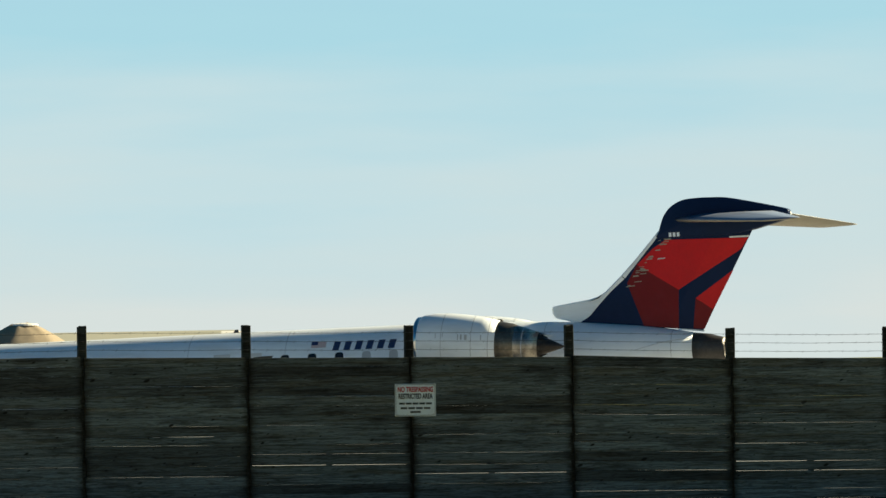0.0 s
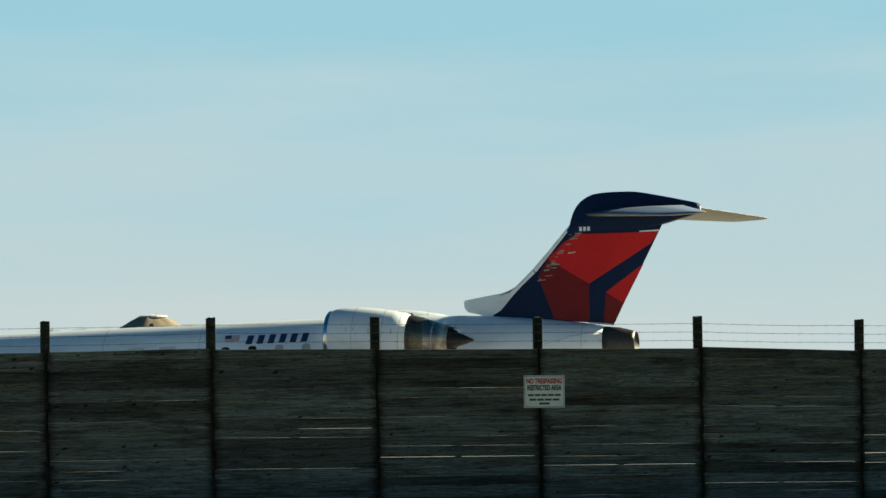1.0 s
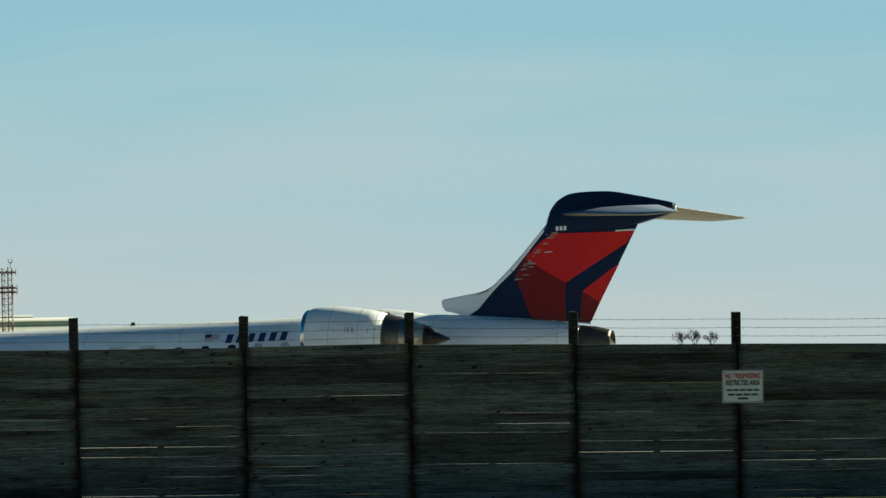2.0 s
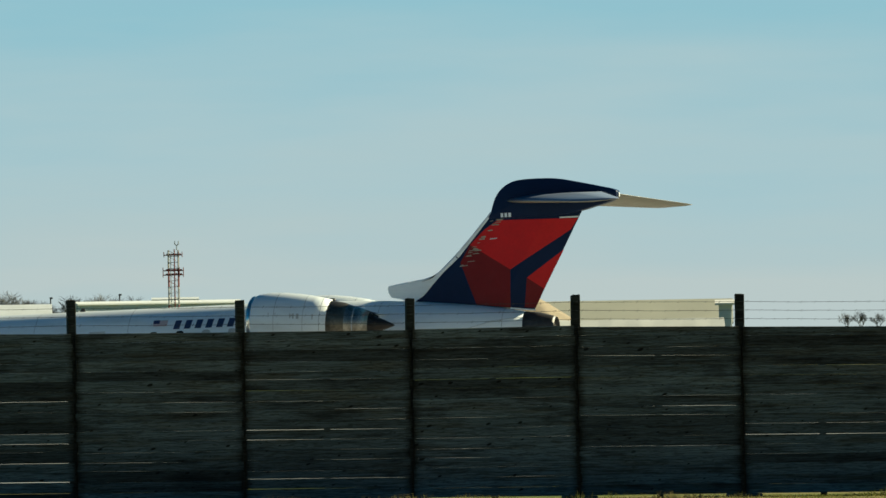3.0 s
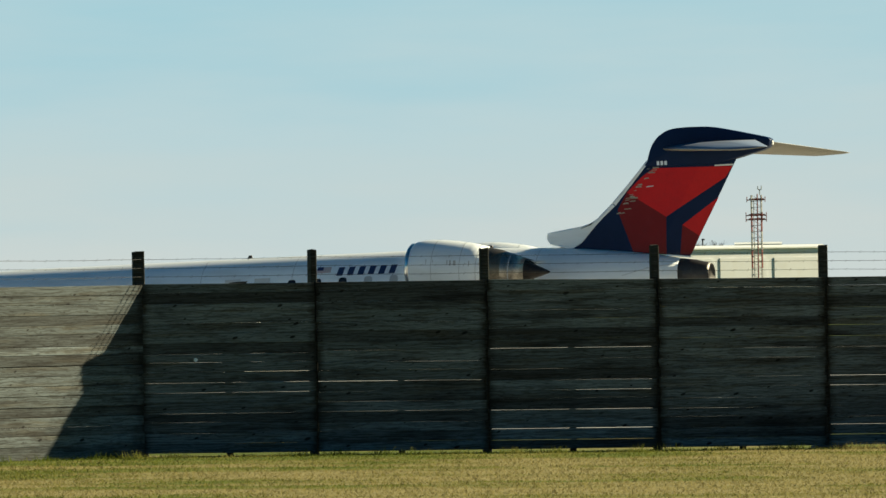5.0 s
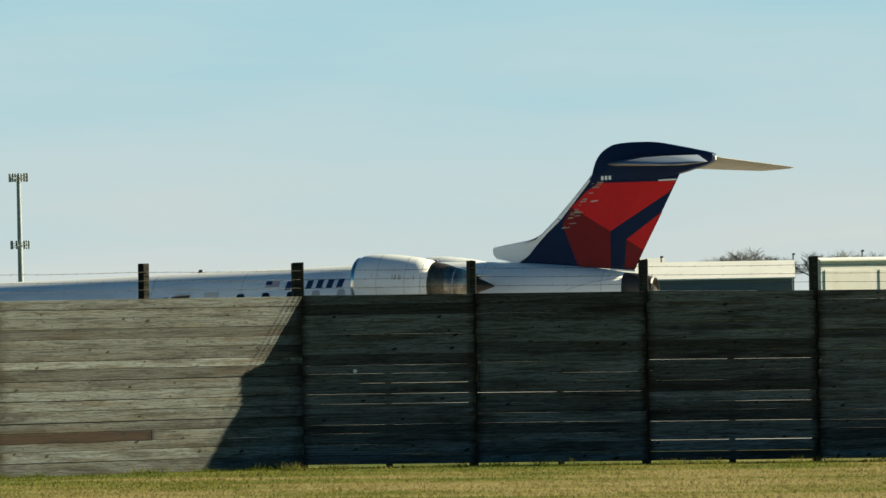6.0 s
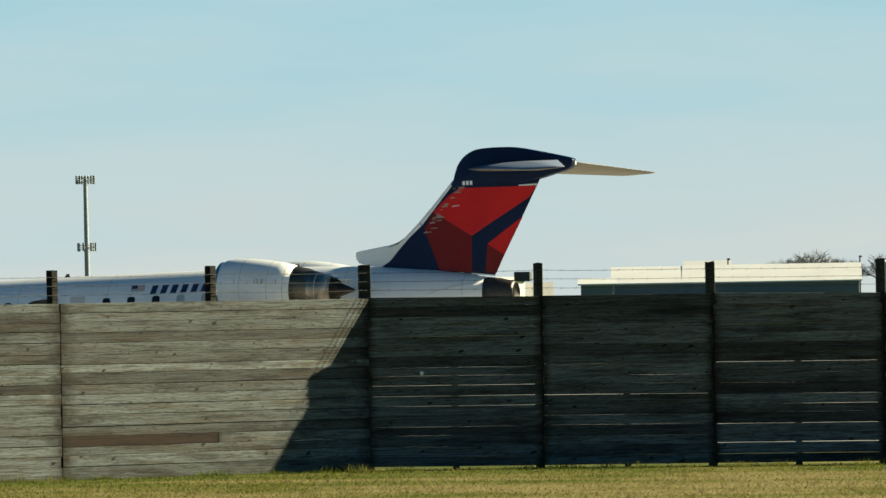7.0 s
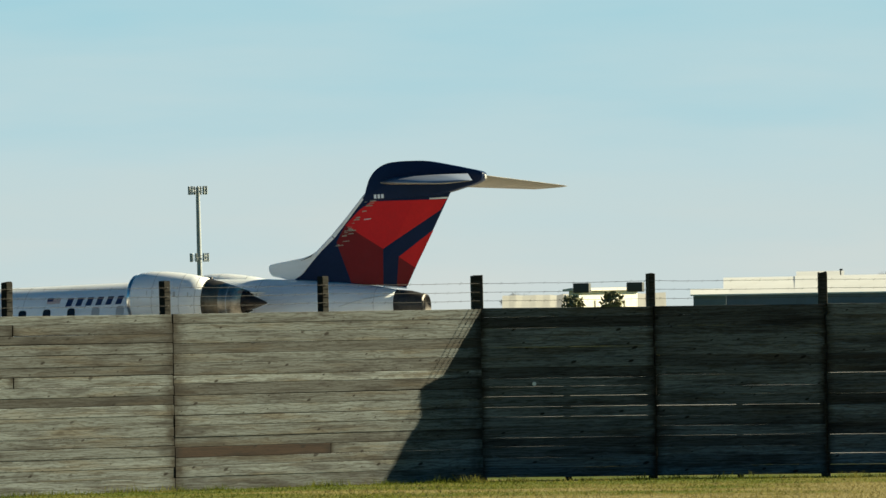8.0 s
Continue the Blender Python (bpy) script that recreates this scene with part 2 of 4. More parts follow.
def turf(name, near=True):
    """Mown winter grass: straw and green in patches."""
    m = bpy.data.materials.new(name)
    m.use_nodes = True
    n, l = m.node_tree.nodes, m.node_tree.links
    b = n["Principled BSDF"]
    b.inputs["Roughness"].default_value = 0.9
    b.inputs["Specular IOR Level"].default_value = 0.1
    tc = n.new("ShaderNodeTexCoord")
    a, c2 = n.new("ShaderNodeTexNoise"), n.new("ShaderNodeTexNoise")
    a.inputs["Scale"].default_value, a.inputs["Detail"].default_value = 0.35, 6
    c2.inputs["Scale"].default_value, c2.inputs["Detail"].default_value = 2.6, 6
    l.new(tc.outputs["Object"], a.inputs[0])
    l.new(tc.outputs["Object"], c2.inputs[0])
    sep2 = n.new("ShaderNodeSeparateXYZ")
    l.new(tc.outputs["Object"], sep2.inputs[0])
    lush = n.new("ShaderNodeMapRange")
    lush.inputs[1].default_value, lush.inputs[2].default_value, lush.inputs[3].default_value, lush.inputs[4].default_value = -26, -8, -0.10, 0.07
    l.new(sep2.outputs[0], lush.inputs[0])
    add = n.new("ShaderNodeMath")
    add.operation = "ADD"
    l.new(a.outputs[0], add.inputs[0])
    l.new(lush.outputs[0], add.inputs[1])
    fine_mix = n.new("ShaderNodeMath")
    fine_mix.operation = "MULTIPLY_ADD"
    fine_mix.inputs[1].default_value = 0.5
    l.new(c2.outputs[0], fine_mix.inputs[0])
    # long pale and green swathes left by the mower, and a greener verge at the fence
    sw_map, swathe = n.new("ShaderNodeMapping"), n.new("ShaderNodeTexNoise")
    sw_map.inputs["Scale"].default_value = (0.10, 0.9, 1)
    sw_map.inputs["Rotation"].default_value = (0, 0, radians(-19))
    swathe.inputs["Scale"].default_value, swathe.inputs["Detail"].default_value = 1.0, 4
    l.new(tc.outputs["Object"], sw_map.inputs[0])
    l.new(sw_map.outputs[0], swathe.inputs[0])
    sw_mix = n.new("ShaderNodeMath")
    sw_mix.operation = "MULTIPLY_ADD"
    sw_mix.inputs[1].default_value = 0.6
    l.new(swathe.outputs[0], sw_mix.inputs[0])
    lower = n.new("ShaderNodeMath")
    lower.operation = "SUBTRACT"
    lower.inputs[1].default_value = 0.40
    l.new(add.outputs[0], lower.inputs[0])
    l.new(lower.outputs[0], sw_mix.inputs[2])
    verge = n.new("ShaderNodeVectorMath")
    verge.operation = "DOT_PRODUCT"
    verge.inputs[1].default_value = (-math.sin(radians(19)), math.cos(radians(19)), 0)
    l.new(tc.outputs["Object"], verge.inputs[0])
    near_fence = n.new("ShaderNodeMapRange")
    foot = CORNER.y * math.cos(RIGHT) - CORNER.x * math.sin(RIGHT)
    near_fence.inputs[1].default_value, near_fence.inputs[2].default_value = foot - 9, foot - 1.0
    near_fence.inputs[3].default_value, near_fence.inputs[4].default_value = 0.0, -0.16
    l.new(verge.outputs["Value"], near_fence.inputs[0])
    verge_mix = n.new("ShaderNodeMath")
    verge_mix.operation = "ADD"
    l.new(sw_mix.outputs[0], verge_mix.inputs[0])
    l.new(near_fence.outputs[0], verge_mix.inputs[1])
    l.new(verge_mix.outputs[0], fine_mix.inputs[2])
    ramp = n.new("ShaderNodeValToRGB")
    for i, (p, col) in enumerate(((0.40, (0.070, 0.094, 0.014)), (0.50, (0.118, 0.130, 0.025)), (0.61, (0.156, 0.143, 0.043)), (0.74, (0.225, 0.192, 0.080)))):
        e = ramp.color_ramp.elements[i] if i < 2 else ramp.color_ramp.elements.new(p)
        e.position, e.color = p, (*col, 1)
    l.new(fine_mix.outputs[0], ramp.inputs[0])
    l.new(ramp.outputs[0], b.inputs["Base Color"])
    if not near:
        thin, two = n.new("ShaderNodeBsdfTranslucent"), n.new("ShaderNodeMixShader")
        l.new(ramp.outputs[0], thin.inputs[0])
        l.new(b.outputs[0], two.inputs[1])
        l.new(thin.outputs[0], two.inputs[2])
        l.new(two.outputs[0], n["Material Output"].inputs[0])
    if near:
        bp = n.new("ShaderNodeBump")
        bp.inputs["Strength"].default_value, bp.inputs["Distance"].default_value = 0.8, 0.05
        l.new(c2.outputs[0], bp.inputs["Height"])
        l.new(bp.outputs[0], b.inputs["Normal"])
    return m


WOOD = board_wood("weathered_board")
ROTTEN = board_wood("rotten_board", (0.17, 0.075, 0.04))
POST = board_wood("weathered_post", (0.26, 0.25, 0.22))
WIRE = paint("barbed_wire_steel", (0.05, 0.05, 0.05), 0.8, 0.0, 0.2, 5, dirt=(0.06, 0.03, 0.02))
SIGN_FACE = paint("sign_white", (0.74, 0.78, 0.82), 0.5, 0, 0.06, 6, dirt=(0.35, 0.33, 0.28), dirt_amount=0.25)
SIGN_RED = paint("sign_red", (0.45, 0.03, 0.04), 0.5, 0, 0.1, 8)
SIGN_BLACK = paint("sign_black", (0.03, 0.03, 0.035), 0.5, 0, 0.1, 8)
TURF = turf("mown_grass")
BLADE = turf("grass_blade", False)
CONCRETE = paint("taxiway_concrete", (0.34, 0.34, 0.34), 0.85, 0, 0.15, 0.3, 0.2, 6, dirt=(0.15, 0.14, 0.13), dirt_amount=0.4)
HULL = paint("aircraft_white", (0.80, 0.84, 0.87), 0.38, 0, 0.05, 0.8, 0, 9, dirt=(0.52, 0.51, 0.47), dirt_amount=0.35, stretch3=(0.35, 1, 1.6), coat=0.1)
NAVY = paint("aircraft_navy", (0.003, 0.015, 0.055), 0.42, 0, 0.15, 1.5, 0, 12, dirt=(0.008, 0.018, 0.06), dirt_amount=0.4, spec=0.15)
RED = paint("aircraft_red", (0.60, 0.011, 0.013), 0.42, 0, 0.10, 1.5, 0, 12, dirt=(0.55, 0.02, 0.02), dirt_amount=0.35, spec=0.22)
MAROON = paint("aircraft_dark_red", (0.17, 0.005, 0.007), 0.42, 0, 0.12, 1.5, 0, 12, dirt=(0.17, 0.015, 0.02), dirt_amount=0.35, spec=0.22)
WORN = paint("worn_primer", (0.30, 0.31, 0.24), 0.6, 0, 0.3, 9, dirt=(0.25, 0.05, 0.04), dirt_amount=0.8)
LETTER = paint("registration_navy", (0.02, 0.035, 0.10), 0.4, 0, 0.1, 4)
PANE = paint("cabin_window_dark", (0.012, 0.013, 0.016), 0.12, 0, 0.1, 4)
BLIND = paint("cabin_window_blind", (0.40, 0.42, 0.44), 0.4, 0, 0.1, 4)
SEAM = paint("panel_seam", (0.42, 0.43, 0.44), 0.6, 0, 0.2, 5)
BARE = paint("bare_metal", (0.34, 0.31, 0.27), 0.40, 1.0, 0.35, 1.6, 0, 14, dirt=(0.07, 0.055, 0.04), dirt_amount=0.9, stretch3=(1.4, 1, 1))
LIP = paint("polished_lip", (0.72, 0.72, 0.72), 0.2, 1.0, 0.06, 3)
SCORCH = paint("scorched_metal", (0.16, 0.14, 0.11), 0.45, 0.9, 0.35, 2.2, 0, 14, dirt=(0.06, 0.05, 0.035), dirt_amount=0.8)
BURNT = paint("burnt_titanium", (0.035, 0.03, 0.028), 0.5, 0.6, 0.3, 5, dirt=(0.10, 0.06, 0.03))
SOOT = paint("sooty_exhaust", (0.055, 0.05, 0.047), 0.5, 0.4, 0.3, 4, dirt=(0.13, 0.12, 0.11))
STAB_BOUNCE = paint("stabiliser_ground_bounce", (0.27, 0.24, 0.18), 0.5, 0, 0.08, 1.2, dirt=(0.19, 0.16, 0.11))
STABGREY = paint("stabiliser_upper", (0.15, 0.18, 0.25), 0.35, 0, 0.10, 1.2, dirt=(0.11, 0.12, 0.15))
HATCH = paint("hatch_grey", (0.55, 0.55, 0.54), 0.4, 0, 0.06, 1.2)
RUBBER_SHADE = paint("tyre_rubber_winglet_shade", (0.02, 0.02, 0.02), 0.8, 0, 0.2, 8)
FLAG_BLUE = paint("flag_blue", (0.02, 0.03, 0.10), 0.4, 0, 0.1, 6)
FLAG_RED = paint("flag_red", (0.55, 0.34, 0.34), 0.4, 0, 0.1, 6)
SAND = paint("sand_heap", (0.29, 0.23, 0.155), 0.95, 0, 0.2, 0.8, 0.4, 9, dirt=(0.30, 0.22, 0.14), dirt_amount=0.5)
SOIL = paint("dark_soil", (0.17, 0.13, 0.095), 0.95, 0, 0.25, 0.9, 0.4, 9, dirt=(0.12, 0.09, 0.07), dirt_amount=0.5)
TARP = paint("pale_tarpaulin", (0.72, 0.70, 0.66), 0.7, 0, 0.1, 1)
MIRAGE_PALE = paint("mirage_strip_pale", (0.46, 0.46, 0.43), 0.9, 0, 0.1, 0.3, 0.2, 6)
ROOF = paint("pale_metal_roof", (0.70, 0.72, 0.72), 0.6, 0, 0.08, 0.2, dirt=(0.58, 0.58, 0.54))
SIDING = paint("grey_siding", (0.15, 0.19, 0.23), 0.6, 0, 0.12, 0.2, dirt=(0.10, 0.12, 0.14))
CREAM = paint("cream_wall", (0.66, 0.67, 0.68), 0.7, 0, 0.08, 0.2, dirt=(0.55, 0.52, 0.45))
STUCCO = paint("tan_wall", (0.52, 0.47, 0.34), 0.9, 0, 0.12, 0.15, dirt=(0.36, 0.33, 0.24))
TANROOF = paint("tan_metal_roof", (0.56, 0.53, 0.41), 0.7, 0, 0.08, 0.2, dirt=(0.62, 0.58, 0.42))
DARKBOX = paint("dark_louvre", (0.05, 0.055, 0.06), 0.6, 0, 0.15, 1)
BARK = paint("bare_bark", (0.125, 0.125, 0.125), 0.9, 0, 0.2, 2)
BUSH = paint("shrub_leaf", (0.13, 0.135, 0.070), 0.8, 0, 0.3, 1)
TOWER_RED = paint("tower_red", (0.26, 0.055, 0.045), 0.6, 0, 0.12, 1)
TOWER_WHITE = paint("tower_white", (0.42, 0.41, 0.40), 0.6, 0, 0.1, 1)
GALV = paint("galvanised_steel", (0.34, 0.37, 0.40), 0.5, 0.5, 0.12, 1)


# ---- building helpers ----
def part(name, bm, material, parent=None, label="", smooth=False, m=None):
    me = bpy.data.meshes.new(name)
    bmesh.ops.recalc_face_normals(bm, faces=bm.faces)
    bm.to_mesh(me)
    bm.free()
    me.materials.append(material)
    if smooth:
        for p in me.polygons:
            p.use_smooth = True
    ob = new(name, me)
    if parent:
        ob.parent = parent
    if m is not None:
        ob.matrix_basis = m
    return tagged(ob, label)


def thing(name, label, category, group="", kind="", m=None):
    ob = tagged(new(name), label, category, group, kind)
    if m is not None:
        ob.matrix_basis = m
    return ob


def box(sx, sy, sz, at=(0, 0, 0), bevel=0.0, bm=None):
    """A box centred at a place; bevelled edges."""
    own = bmesh.new()
    bmesh.ops.create_cube(own, size=1, matrix=Matrix.Translation(at) @ Matrix.Diagonal((sx, sy, sz, 1)))
    if bevel:
        bmesh.ops.bevel(own, geom=own.edges[:], offset=bevel, segments=2, affect="EDGES", profile=0.5)
    if bm is None:
        return own
    me = bpy.data.meshes.new("tmp")
    own.to_mesh(me)
    own.free()
    bm.from_mesh(me)
    bpy.data.meshes.remove(me)
    return bm


def rod(bm, a, b, r0, r1=None, sides=6):
    """A tapered rod from a to b, added to bm."""
    a, b, r1 = Vector(a), Vector(b), r0 if r1 is None else r1
    d = (b - a).normalized()
    u = d.orthogonal().normalized()
    v = d.cross(u)
    rings = []
    for p, r in ((a, r0), (b, r1)):
        rings.append([bm.verts.new(p + r * (math.cos(2 * math.pi * i / sides) * u + math.sin(2 * math.pi * i / sides) * v)) for i in range(sides)])
    for i in range(sides):
        j = (i + 1) % sides
        bm.faces.new((rings[0][i], rings[0][j], rings[1][j], rings[1][i]))
    bm.faces.new(rings[0][::-1])
    bm.faces.new(rings[1])
    return bm


def loft(rings, closed=True):
    """A skin over rings of equal length."""
    bm = bmesh.new()
    vs = [[bm.verts.new(p) for p in r] for r in rings]
    k = len(vs[0])
    for a, b in zip(vs, vs[1:]):
        for i in range(k):
            j = (i + 1) % k
            bm.faces.new((a[i], a[j], b[j], b[i]))
    if closed:
        bm.faces.new(vs[0][::-1])
        bm.faces.new(vs[-1])
    return bm


def turned(profile, at=(0, 0, 0), sides=40, closed=False):
    """A body turned about the x axis from (x, radius) pairs."""
    return loft([[(at[0] + x, at[1] + r * math.cos(2 * math.pi * i / sides), at[2] + r * math.sin(2 * math.pi * i / sides)) for i in range(sides)] for x, r in profile], closed)


def plate(points, y0, y1, bevel=0.0):
    """A flat outline in x and z, from depth y0 to y1."""
    bm = bmesh.new()
    f = bm.faces.new([bm.verts.new((x, y0, z)) for x, z in points])
    out = bmesh.ops.extrude_face_region(bm, geom=[f])
    bmesh.ops.translate(bm, verts=[v for v in out["geom"] if isinstance(v, bmesh.types.BMVert)], vec=(0, y1 - y0, 0))
    if bevel:
        rim = [e for e in bm.edges if abs(e.verts[0].co.y - e.verts[1].co.y) < 1e-6]
        bmesh.ops.bevel(bm, geom=rim, offset=bevel, segments=3, affect="EDGES", profile=0.5)
    return bm


def rounded(points, steps=4):
    """A closed outline with its corners carried through as a smooth curve."""
    n, out = len(points), []
    for i in range(n):
        p0, p1, p2, p3 = (Vector(points[(i + k) % n]) for k in (-1, 0, 1, 2))
        for j in range(steps):
            u = j / steps
            q = 0.5 * (2 * p1 + (p2 - p0) * u + (2 * p0 - 5 * p1 + 4 * p2 - p3) * u * u + (3 * p1 - p0 - 3 * p2 + p3) * u ** 3)
            out.append((q.x, q.y))
    return out


def bearing(az, dist):
    return Vector((dist * math.sin(radians(az)), dist * math.cos(radians(az)), 0))


LOW = -0.60  # the airfield lies a little below the fence


def ground_z(x, y):
    k = min(1, max(0, (y - 160) / 42))
    k = k * k * (3 - 2 * k)
    if y > 1650:
        return LOW - (y - 1650) * 0.0075
    near = 0.055 - 0.0085 * max(-60, min(40, x + 10)) + 0.010 * max(-9, min(0, x + 18.8))
    return near * (1 - k) + LOW * k


# ---- ground ----
def build_ground():
    xs = [-4500, -1500, -500, -200, -100] + [-60 + 2.5 * i for i in range(41)] + [70, 120, 250, 600, 1500, 4500]
    ys = [-400, -50, 20, 60, 90] + [100 + 2.5 * i for i in range(45)] + [220, 300, 400, 600, 1000, 1650, 1800, 3000, 4700]
    bm = bmesh.new()
    grid = [[bm.verts.new((x, y, ground_z(x, y))) for x in xs] for y in ys]
    for a, b in zip(grid, grid[1:]):
        for i in range(len(xs) - 1):
            bm.faces.new((a[i], a[i + 1], b[i + 1], b[i]))
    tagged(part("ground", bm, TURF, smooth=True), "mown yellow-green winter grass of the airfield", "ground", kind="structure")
    # taxiway slab along the aircraft's line
    bm = box(170, 24, 0.9, (0, 0, LOW - 0.45))
    tagged(part("taxiway", bm, CONCRETE, m=pose(-20, 334.2, 0.125, 0, 0.25, -13.9)), "pale worn concrete taxiway across the grass", "taxiway", kind="structure")
    bm = box(420, 265, 0.3, (0, 0, LOW - 0.144))
    tagged(part("apron", bm, CONCRETE, m=pose(-40, 342, 0, 0, 0, -3)), "pale concrete apron round the taxiway", "apron", kind="structure")


def build_grass():
    rng = np.random.default_rng(5)
    n = 230000
    y = 108 + 45 * rng.random(n)
    x = y * np.tan(np.radians(-12.6 + 15.5 * rng.random(n)))
    front = np.interp(x, [p[0] for p in LINE], [p[1] for p in LINE])
    keep = y < front - 0.1
    x, y = x[keep], y[keep]
    n = len(x)
    z = np.array([ground_z(a, b) for a, b in zip(x, y)]) - 0.005
    h, w, turn = 0.015 + 0.026 * rng.random(n), 0.009, rng.random(n) * 3.14
    c, s = np.cos(turn) * w, np.sin(turn) * w
    tri = np.stack([np.stack([x - c, y - s, z], 1), np.stack([x + c, y + s, z], 1), np.stack([x + rng.normal(0, 0.03, n), y + rng.normal(0, 0.03, n), z + h], 1)], 1)
    verts = [tuple(v) for v in tri.reshape(-1, 3)]
    faces = [(3 * i, 3 * i + 1, 3 * i + 2) for i in range(n)]

    def blade(px, py, pz, hh, w, lean, turn):
        i = len(verts)
        c, s = math.cos(turn) * w, math.sin(turn) * w
        verts.extend(((px - c, py - s, pz), (px + c, py + s, pz), (px + lean[0], py + lean[1], pz + hh)))
        faces.append((i, i + 1, i + 2))

    # taller tufts left by the mower along the foot of the boards
    for (ax, ay), (bx, by) in zip(LINE, LINE[1:]):
        for _ in range(26):
            q = rng.random()
            cx, cy, big = ax + (bx - ax) * q, ay + (by - ay) * q - (0.15 if ax < CORNER.x - 0.1 else 0.75) - 0.7 * rng.random(), rng.random() ** 2
            for _ in range(int(10 + 40 * big)):
                px, py = cx + rng.normal(0, 0.10), cy + rng.normal(0, 0.05)
                blade(px, py, ground_z(px, py) - 0.01, (0.035 + 0.07 * big) * (0.5 + rng.random()), 0.006, (rng.normal(0, 0.05), rng.normal(0, 0.03)), rng.random() * 3.14)
    me = bpy.data.meshes.new("grass")
    me.from_pydata(verts, [], faces)
    me.materials.append(BLADE)
    tagged(new("grass", me), "short mown grass with taller tufts by the fence", "grass", kind="stuff")


# ---- the fence: right stretch in shade, left stretch turned into the sun ----
LINE = [(CORNER.x - k * LONG * math.cos(LEFT), CORNER.y - k * LONG * math.sin(LEFT)) for k in range(6, 0, -1)]
LINE += [(CORNER.x + k * PANEL * math.cos(RIGHT), CORNER.y + k * PANEL * math.sin(RIGHT)) for k in range(0, 15)]
ZERO = 6  # the corner's place in LINE
TOPS = [2.50, 2.50, 2.50, 2.498, 2.491, 2.496, 2.484, 2.482, 2.464, 2.454, 2.432, 2.414, 2.425, 2.392, 2.359, 2.326, 2.254, 2.22, 2.2, 2.18, 2.16]
STUB = 0.44
ROWS = 17


